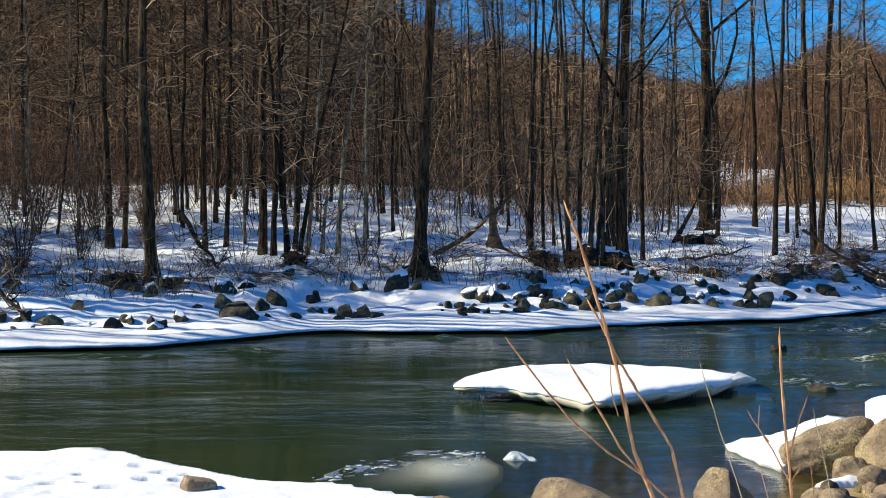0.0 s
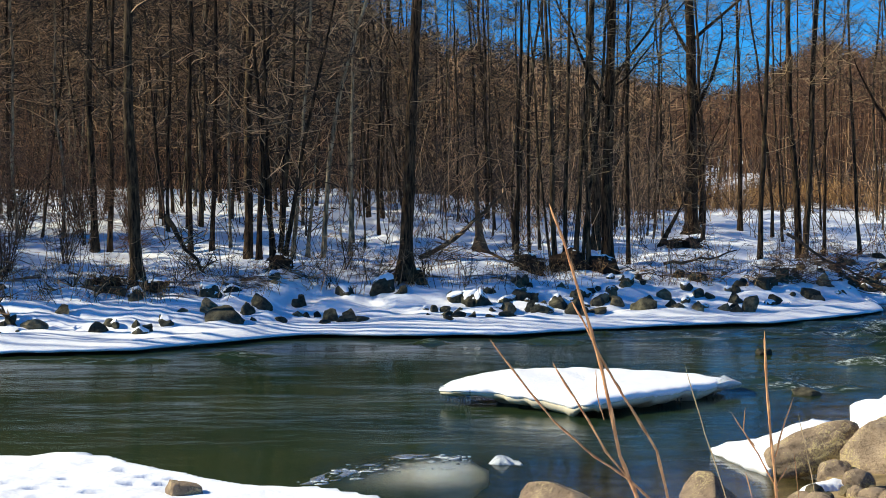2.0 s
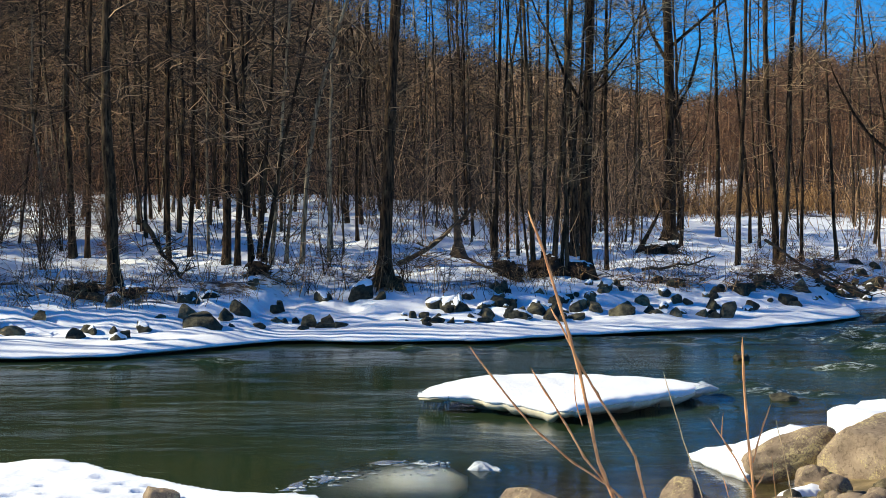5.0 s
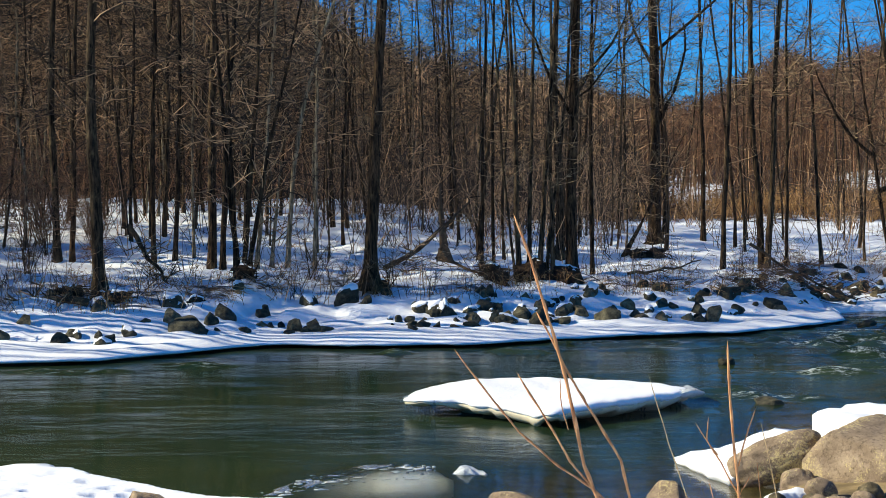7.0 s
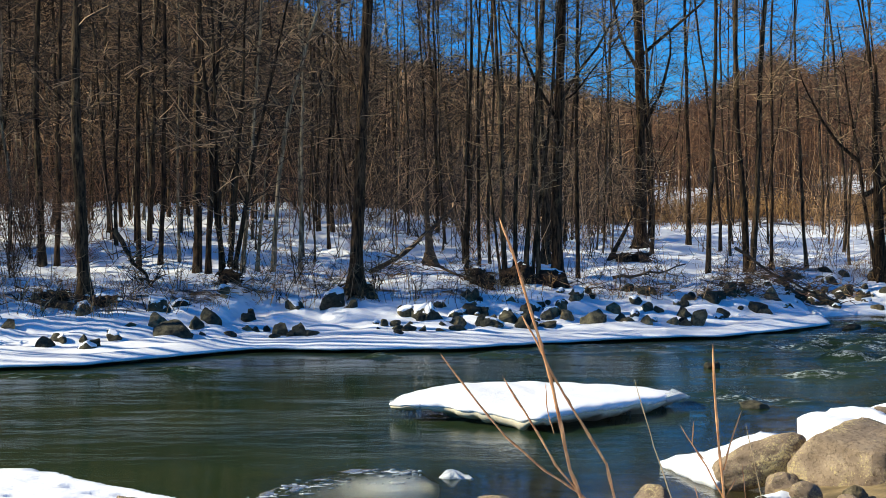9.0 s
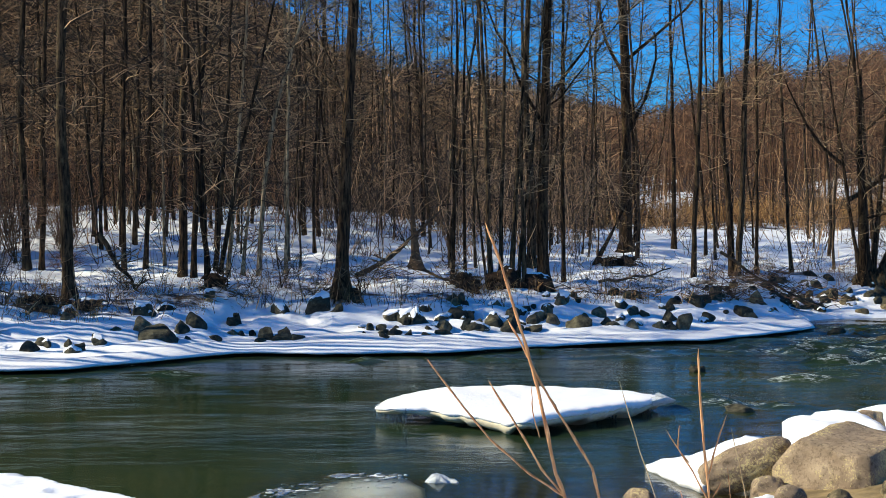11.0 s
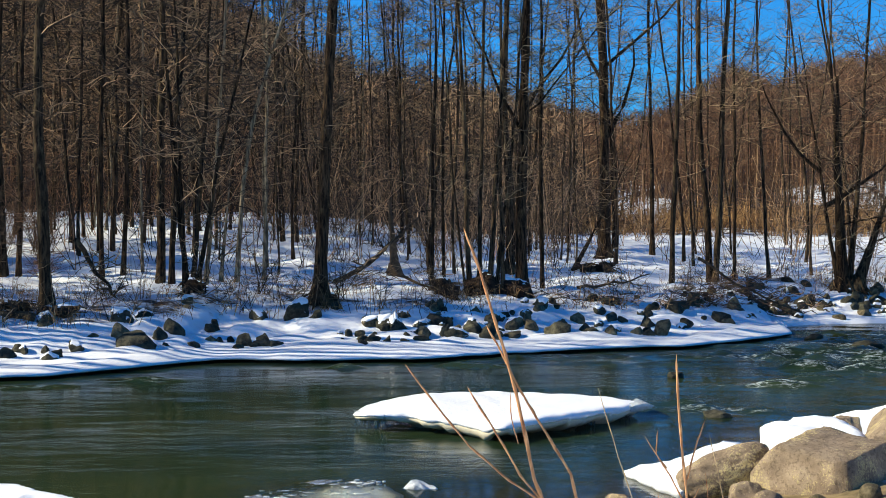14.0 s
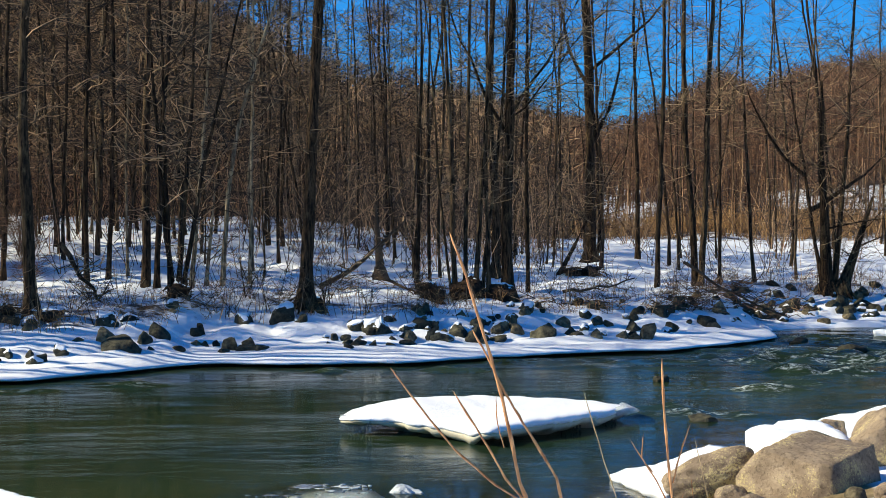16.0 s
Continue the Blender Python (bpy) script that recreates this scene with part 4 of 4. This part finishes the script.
# upright slender trees of the sunny side, whose thin crowns let the sky through
slim = []
for i in range(5):
    slim.append(bare_tree(3.2 + 1.3 * i, 36.0 + 3 * (i % 3), 0.036 + 0.008 * (i % 4), 12 + i % 3, (i % 3 - 1) * 0.03, 0.08 * (i % 2), YOUNG, (BARK_GREY, BARK)[i % 2], 9, 2.6, 1.0, twig=TWIG_FINE_SUN, crook=0.022, fine=0.005))
rng = random.Random(77)
made = 0
while made < 160:
    y = rng.uniform(27, 60)
    x = y * rng.uniform(-0.40, 0.46)
    if x / y > 0.02 and rng.random() < 0.5 or y < 29 and x > 2:
        continue
    made += 1
    copy_thing(rng.choice(slim if x / y > -0.085 else kinds), pose(x, y, land(x, y) - 0.05, 0, rng.uniform(-3, 3), rng.uniform(0, 360)) @ Matrix.Scale(rng.uniform(0.8, 1.25), 4))

for i in range(14):
    y = rng.uniform(29, 58)
    x = y * rng.uniform(0.0, 0.16)
    copy_thing(rng.choice(slim), pose(x, y, land(x, y) - 0.05, 0, rng.uniform(-3, 3), rng.uniform(0, 360)) @ Matrix.Scale(rng.uniform(0.75, 1.1), 4))
for i in range(50):
    y = rng.uniform(31, 60)
    x = y * rng.uniform(-0.40, 0.03)
    copy_thing(rng.choice(kinds), pose(x, y, land(x, y) - 0.05, 0, rng.uniform(-4, 4), rng.uniform(0, 360)) @ Matrix.Scale(rng.uniform(0.6, 1.0), 4))
# bare poles by the water and more wood, added unseen beyond the left edge of the view to cast shade
shade_pole = bare_tree(-9.0, 19.5, 0.09, 12, 0.01, 0.05, YOUNG, BARK, 4, 4.5, 0.12)
for i in range(32):
    x = rng.uniform(-19, -7.8)
    y = rng.uniform(17.2, min(23.0, -x / 0.40))
    copy_thing(shade_pole, pose(x, y, land(x, y) - 0.05, 0, rng.uniform(-3, 3), rng.uniform(0, 360)) @ Matrix.Scale(rng.uniform(0.8, 1.3), 4))
# unseen trees added to shade the bank and the wood's floor
for i in range(88):
    y = rng.uniform(24, 48) if i < 34 else rng.uniform(20.5, 29)
    x = rng.uniform(-32, -0.36 * y)
    copy_thing(rng.choice(kinds), pose(x, y, land(x, y) - 0.05, 0, rng.uniform(-3, 3), rng.uniform(0, 360)) @ Matrix.Scale(rng.uniform(0.9, 1.35), 4))


# ---- woods on the hills, brush and dry grass ----
def woods(name, count, place, material, label, tall, seed, wide=0.02, sprigs=18):
    rng = random.Random(seed)
    t = Tubes()
    for _ in range(count):
        x, y = place(rng)
        z = land(x, y)
        skyline = 2.0 + y * float(np.interp(x / y, SKY_U, SKY_E)) - z
        h = max(1.5, min(rng.uniform(*tall), skyline * rng.uniform(0.75, 1.08)))
        r = wide * y / 60
        top = wander(rng, (x, y, z - 0.1), (rng.uniform(-0.07, 0.07), 0, 1), h, 4, 0.04, 0.0)
        t.tube(top, taper(rng.uniform(1.4, 3.2) * r, r * 0.7, 5), 4)
        for _ in range(sprigs):
            k = rng.uniform(0.05, 1.0) * 3.99
            i = int(k)
            a, b = top[i], top[i + 1]
            p = tuple(a[j] + (b[j] - a[j]) * (k - i) for j in range(3))
            way = aim(rng.uniform(0, 6.283), rng.uniform(0.0, 1.0))
            t.tube(wander(rng, p, way, rng.uniform(0.8, 2.6) * min(1.0, h / 7), 2, 0.25, 0.08), (r, r * 0.8, 0.0), 3)
    tagged(new(name, t.mesh(name, material, False)), label, "woods", kind="stuff")


def on_left_hill(rng):
    y = 58 + 120 * rng.random() ** 1.4
    # about half stand out of view, added to block sun from the hill
    return y * (rng.uniform(-0.46, -0.085) if rng.random() < 0.48 else rng.uniform(-1.3, -0.46)), y


def on_middle_hill(rng):
    y = 58 + 120 * rng.random() ** 1.4
    return y * rng.uniform(-0.10, 0.13), y


def on_right_hill(rng):
    while True:
        y = 66 + 200 * rng.random() ** 1.2
        u = rng.uniform(0.08, 0.46)
        if not in_glade(y * u, y) or rng.random() < 0.42:
            return y * u, y


woods("hill_woods", 3200, on_left_hill, TWIG_SHADE_TONE, "dense leafless brown woods on a steep hillside, toned dark as if shaded", (7, 12), 31)
woods("middle_hill_woods", 1050, on_middle_hill, TWIG_SUN_TONE, "tan leafless woods on a lower hillside, toned bright as if sunlit", (7, 12), 33, 0.018)
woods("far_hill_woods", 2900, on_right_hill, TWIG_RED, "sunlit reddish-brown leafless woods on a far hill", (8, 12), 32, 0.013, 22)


def in_wood(rng):
    y = 62 - 36 * rng.random() ** 1.6
    if y < 42 and rng.random() < 0.65:
        y = rng.uniform(44, 62)
    return y * rng.uniform(-0.44, -0.09), y


def in_sunny_wood(rng):
    y = 62 - 34 * rng.random() ** 1.8
    return y * (rng.uniform(-0.1, 0.12) if rng.random() < 0.8 else rng.uniform(0.12, 0.48)), y


def brush(name, count, place, material, label, tall, stems, seed, wide=0.005):
    rng = random.Random(seed)
    t = Tubes()
    for _ in range(count):
        x, y = place(rng)
        z = land(x, y)
        for _ in range(stems):
            h = rng.uniform(*tall)
            r = wide * max(1.0, y / 30)
            p = wander(rng, (x + rng.uniform(-0.2, 0.2), y + rng.uniform(-0.2, 0.2), z - 0.03), aim(rng.uniform(0, 6.283), rng.uniform(0.8, 1.5)), h, 3, 0.16, 0.05)
            t.tube(p, taper(r * 1.3, r * 0.6, 4), 3)
            spray(t, rng, p, r * 0.8, 4, h * 0.5, 1, 0.0035, 0.06, False)
    tagged(new(name, t.mesh(name, material, False)), label, "brush", kind="stuff")


# undergrowth repeats the painted tones: shade on the left, sun on the rest
brush("undergrowth", 620, in_wood, TWIG_SHADE_TONE, "tangle of thin bare saplings and shoots in snow", (0.8, 3.0), 4, 41, 0.007)
brush("sunny_undergrowth", 520, in_sunny_wood, TWIG_SUN_TONE, "tangle of tan saplings and shoots in snow, toned bright as if sunlit", (0.8, 3.4), 4, 45, 0.006)


def on_bank(rng):
    x = rng.uniform(-9, 11)
    return x, far_line(x) + 2.4 + 2.5 * rng.random() ** 1.5


brush("bank_shoots", 120, on_bank, TWIG, "thin bare shoots along the bank's edge", (0.3, 1.0), 4, 42, 0.004)
brush("dead_grass", 220, on_bank, GRASS, "dead yellow-brown grass poking through snow", (0.1, 0.32), 7, 43, 0.003)


def far_strip(rng):
    y = rng.uniform(52, 62)
    return y * rng.uniform(0.06, 0.45), y


brush("dry_reeds", 420, far_strip, GRASS, "strip of rusty dry grass before the hill", (0.35, 0.95), 7, 44, 0.007)


# ---- bushes, brush heaps, roots and fallen wood on the far bank ----
def bush(x, y, high, wide, count, material, label, name="bush"):
    """A bare bush: many stems from one foot, and their twigs."""
    global tree_count
    tree_count += 1
    rng = random.Random(tree_count * 17)
    ob = base(name, x, y, land(x, y) - 0.03, label, "bush", "bushes on the far bank")
    fine = Tubes()
    for _ in range(count):
        t = Tubes()
        p = wander(rng, (rng.uniform(-0.08, 0.08), rng.uniform(-0.08, 0.08), 0), aim(rng.uniform(0, 6.283), math.atan2(high, wide * rng.uniform(0.1, 1.0))), high * rng.uniform(0.6, 1.1), 5, 0.14, 0.02)
        t.tube(p, taper(rng.uniform(0.005, 0.012), 0.0025, 6), 5)
        part("stem", t.mesh("stem", BARK_GREY), ob)
        spray(fine, rng, p, 0.0042, 9, high * 0.4, 2)
    part("twig_spray", fine.mesh("twig_spray", material, False), ob, "fine reddish-brown twigs")


def brush_heap(x, y, wide, high, count, material, label, name="brush_heap"):
    """A heap of dead sticks and roots."""
    global tree_count
    tree_count += 1
    rng = random.Random(tree_count * 19)
    ob = base(name, x, y, land(x, y) - 0.02, label, "brush heap", "heaps of dead wood")
    core = Tubes()
    for _ in range(count):
        p = (rng.gauss(0, 0.3) * wide, rng.gauss(0, 0.25) * wide, rng.random() ** 1.5 * high)
        s = wander(rng, p, aim(rng.uniform(0, 6.283), rng.uniform(-0.5, 0.6)), wide * rng.uniform(0.25, 0.8), 4, 0.28, 0.0)
        s = [(a, b, max(-0.03, c)) for a, b, c in s]
        core.tube(s, taper(rng.uniform(0.003, 0.009), 0.002, 5), 4)
    heap = part("stick_tangle", core.mesh("stick_tangle", material, False), ob)
    heap["kind"] = "stuff"


def root_mound(x, y, wide, high, label):
    """The earthy root plate at the foot of a clump of stems."""
    global tree_count
    tree_count += 1
    ob = base("root_mound", x, y, land(x, y) - 0.05, label, "root mound", "root mounds")
    me = stone_mesh("soil", tree_count, wide, wide * 0.7, high, EARTH, 0.6, 0, 4, 0, 3)
    part("soil", me, ob)
    part("snow_cap", snow_cap_mesh(me, high, 0.80, 0.02), ob, "thin patch of snow")
    rng = random.Random(tree_count)
    for _ in range(22):
        t = Tubes()
        a = rng.uniform(0, 6.283)
        p = wander(rng, (math.cos(a) * wide * 0.3, math.sin(a) * wide * 0.3, high * rng.uniform(0.3, 0.9)), aim(a, rng.uniform(-0.9, 0.1)), wide * 0.5, 4, 0.3, -0.08)
        t.tube([(u, v, max(-0.05, w)) for u, v, w in p], taper(rng.uniform(0.010, 0.024), 0.005, 5), 5)
        part("root", t.mesh("root", DEADWOOD), ob)


def fallen_branch(a, b, r, sag, label, material=None):
    global tree_count
    tree_count += 1
    rng = random.Random(tree_count * 23)
    a = (a[0], a[1], land(a[0], a[1]) + a[2])
    b = (b[0], b[1], land(b[0], b[1]) + b[2])
    ob = base("fallen_branch", *a, label, "branch", "fallen branches")
    n = 9
    p = [tuple((b[j] - a[j]) * k / (n - 1) + rng.uniform(-1, 1) * 0.03 - (sag * math.sin(math.pi * k / (n - 1)) if j == 2 else 0) for j in range(3)) for k in range(n)]
    t, fine = Tubes(), Tubes()
    t.tube(p, taper(r, r * 0.35, n), 7)
    part("wood", t.mesh("wood", material or DEADWOOD), ob)
    spray(fine, rng, p, r * 0.3, 10, 0.6, 2)
    part("twig_spray", fine.mesh("twig_spray", TWIG, False), ob)["kind"] = "stuff"


RED_BUSH = "reddish-brown leafless bush at the snowy bank"
for x, y, h, w in ((-7.2, 21.6, 2.0, 1.0), (-7.9, 20.9, 1.8, 1.0), (-6.6, 22.6, 1.9, 0.8), (-6.9, 20.4, 1.1, 0.8), (-8.6, 22.0, 2.2, 1.0), (-5.9, 24.2, 1.6, 0.7), (-8.9, 27.5, 2.4, 1.2), (-8.2, 29.0, 2.5, 1.2), (-7.7, 31.0, 2.4, 1.2), (-9.6, 30.0, 2.6, 1.3), (-7.4, 26.6, 1.8, 0.9), (-9.2, 25.2, 2.2, 1.1)):
    bush(x, y, h, w * 1.25, 13, TWIG_RED, RED_BUSH)
for x, y, h, w in ((-3.0, 22.2, 1.2, 0.7), (-1.75, 22.2, 1.1, 0.8), (-0.9, 22.9, 0.9, 0.7), (-2.2, 23.1, 1.0, 0.6), (-4.5, 22.4, 0.7, 0.6), (0.6, 23.6, 0.9, 0.6)):
    bush(x, y, h * 0.85, w * 1.3, 6, TWIG_FINE_SUN, "small bare bush tangled round tree feet")
ROOTS = "dark earthy root mound with exposed roots and snow"
root_mound(0.72, 23.6, 0.46, 0.36, ROOTS)
root_mound(1.40, 23.85, 0.5, 0.42, ROOTS)
root_mound(1.85, 23.9, 0.42, 0.33, ROOTS)
root_mound(-3.2, 22.25, 0.34, 0.30, ROOTS)
root_mound(-4.85, 20.7, 0.55, 0.2, ROOTS)
root_mound(-5.4, 20.5, 0.4, 0.16, ROOTS)
root_mound(4.0, 29.4, 0.8, 0.26, "mossy fallen root plate half under snow")
root_mound(-1.2, 22.75, 0.5, 0.2, ROOTS)
HEAP = "tangled heap of dead brown sticks on the bank"
for x, y, w, h, n in ((4.6, 24.1, 0.9, 0.3, 60), (5.3, 24.6, 1.1, 0.45, 90), (6.1, 25.4, 1.2, 0.5, 90), (6.9, 26.2, 0.9, 0.4, 60), (3.6, 23.7, 0.8, 0.25, 40), (-0.6, 24.8, 0.9, 0.3, 50), (-2.9, 22.0, 0.8, 0.22, 40), (2.6, 23.5, 0.8, 0.2, 35), (7.8, 27.0, 0.8, 0.35, 50), (-5.1, 20.6, 0.8, 0.14, 40)):
    brush_heap(x, y, w * 0.75, h * 0.85, int(1.5 * n), TWIG_RED if n > 50 else TWIG, HEAP)
STICK = "fallen dead branch propped over the snow"
fallen_branch((-1.1, 24.5, 0.1), (0.35, 25.4, 1.1), 0.05, 0.1, "dead branch leaning up from a stick heap")
fallen_branch((-0.2, 24.4, 0.3), (0.9, 23.8, 0.1), 0.03, 0.1, STICK)
fallen_branch((-5.0, 22.6, 0.75), (-4.25, 22.0, 0.0), 0.045, 0.06, STICK, BARK_GREY)
fallen_branch((-7.1, 18.9, 0.75), (-6.05, 18.5, 0.02), 0.05, 0.02, "grey fallen trunk sloping to the ice", BARK_GREY)
fallen_branch((-5.1, 20.3, 0.02), (-5.9, 20.1, 0.03), 0.07, 0.0, "short rotten log in the snow")
fallen_branch((3.0, 24.5, 0.1), (4.3, 24.9, 0.35), 0.03, 0.05, STICK)
fallen_branch((5.3, 25.6, 0.6), (7.2, 25.6, 0.1), 0.03, 0.1, STICK)


# ---- willow shoots by the camera ----
def shoot(stems, label, material, name="willow_shoot"):
    """A bare shoot of several stems; each is a row of points and its radii at foot and tip."""
    x, y, z = stems[0][0][0]
    ob = base(name, x, y, land(x, y) - 0.03, label, "shoot")
    o = ob.location
    for pts, a, b in stems:
        if pts[0][2] < 1.06:
            x, y, z = pts[0]
            pts = ((x + 0.02, y, land(x, y) - 0.03),) + pts
        t = Tubes()
        rng = random.Random(len(pts))
        fine = []
        for p, q in zip(pts[:-1], pts[1:]):
            for k in range(4):
                fine.append(tuple(p[j] + (q[j] - p[j]) * k / 4 - o[j] + rng.uniform(-1, 1) * 0.001 for j in range(3)))
        fine.append(tuple(pts[-1][j] - o[j] for j in range(3)))
        rad = taper(a * 0.48, b * 0.48, len(fine))
        for i in range(2, len(rad) - 1, 3):
            rad[i] *= 1.35
        t.tube(fine, rad, 8)
        part("stem", t.mesh("stem", material), ob)


shoot((
    (((0.422, 3.50, 0.968), (0.373, 3.50, 1.235), (0.325, 3.50, 1.349), (0.283, 3.50, 1.555), (0.255, 3.50, 1.652), (0.221, 3.50, 1.761), (0.193, 3.50, 1.857), (0.152, 3.50, 1.964)), 0.0105, 0.0055),
    (((0.436, 3.50, 0.968), (0.445, 3.50, 1.235), (0.414, 3.50, 1.363), (0.331, 3.50, 1.500), (0.290, 3.50, 1.569), (0.242, 3.50, 1.665), (0.207, 3.50, 1.727)), 0.0085, 0.004),
    (((0.377, 3.50, 1.224), (0.359, 3.50, 1.280), (0.290, 3.50, 1.363), (0.235, 3.50, 1.459), (0.160, 3.50, 1.580)), 0.006, 0.0045),
    (((0.421, 3.50, 1.224), (0.346, 3.50, 1.294), (0.263, 3.50, 1.349), (0.167, 3.50, 1.432), (0.084, 3.50, 1.535), (0.009, 3.50, 1.635)), 0.006, 0.004),
    (((0.287, 3.50, 1.438), (0.269, 3.50, 1.500), (0.267, 3.50, 1.569)), 0.003, 0.002),
), "bundle of orange-brown bare willow shoots", STEM)
shoot((
    (((0.664, 3.70, 1.019), (0.620, 3.70, 1.192), (0.561, 3.70, 1.370), (0.506, 3.70, 1.556)), 0.004, 0.002),
), "single thin straw-coloured reed stalk", REED, "reed_stalk")
shoot((
    (((0.780, 3.80, 0.902), (0.766, 3.80, 1.170), (0.747, 3.80, 1.353), (0.734, 3.80, 1.502), (0.729, 3.80, 1.628)), 0.008, 0.006),
    (((0.769, 3.80, 1.203), (0.715, 3.80, 1.300), (0.643, 3.80, 1.413)), 0.004, 0.003),
    (((0.706, 3.80, 1.323), (0.676, 3.80, 1.360), (0.681, 3.80, 1.425)), 0.0035, 0.003),
    (((0.760, 3.80, 1.293), (0.780, 3.80, 1.375), (0.808, 3.80, 1.455)), 0.0045, 0.0035),
    (((0.764, 3.80, 1.218), (0.792, 3.80, 1.270)), 0.004, 0.003),
), "reddish bare shoot with short side twigs", STEM)
shoot((
    (((0.923, 3.90, 0.966), (0.891, 3.90, 1.148), (0.867, 3.90, 1.274), (0.838, 3.90, 1.403)), 0.003, 0.0018),
), "single thin straw-coloured reed stalk", REED, "reed_stalk")
shoot((
    (((0.831, 3.80, 1.053), (0.823, 3.80, 1.170), (0.807, 3.80, 1.315)), 0.003, 0.002),
), "short thin reddish shoot", STEM)
shoot((
    (((0.742, 3.80, 1.053), (0.704, 3.80, 1.170), (0.681, 3.80, 1.256)), 0.0035, 0.002),
), "short thin reddish shoot", STEM)
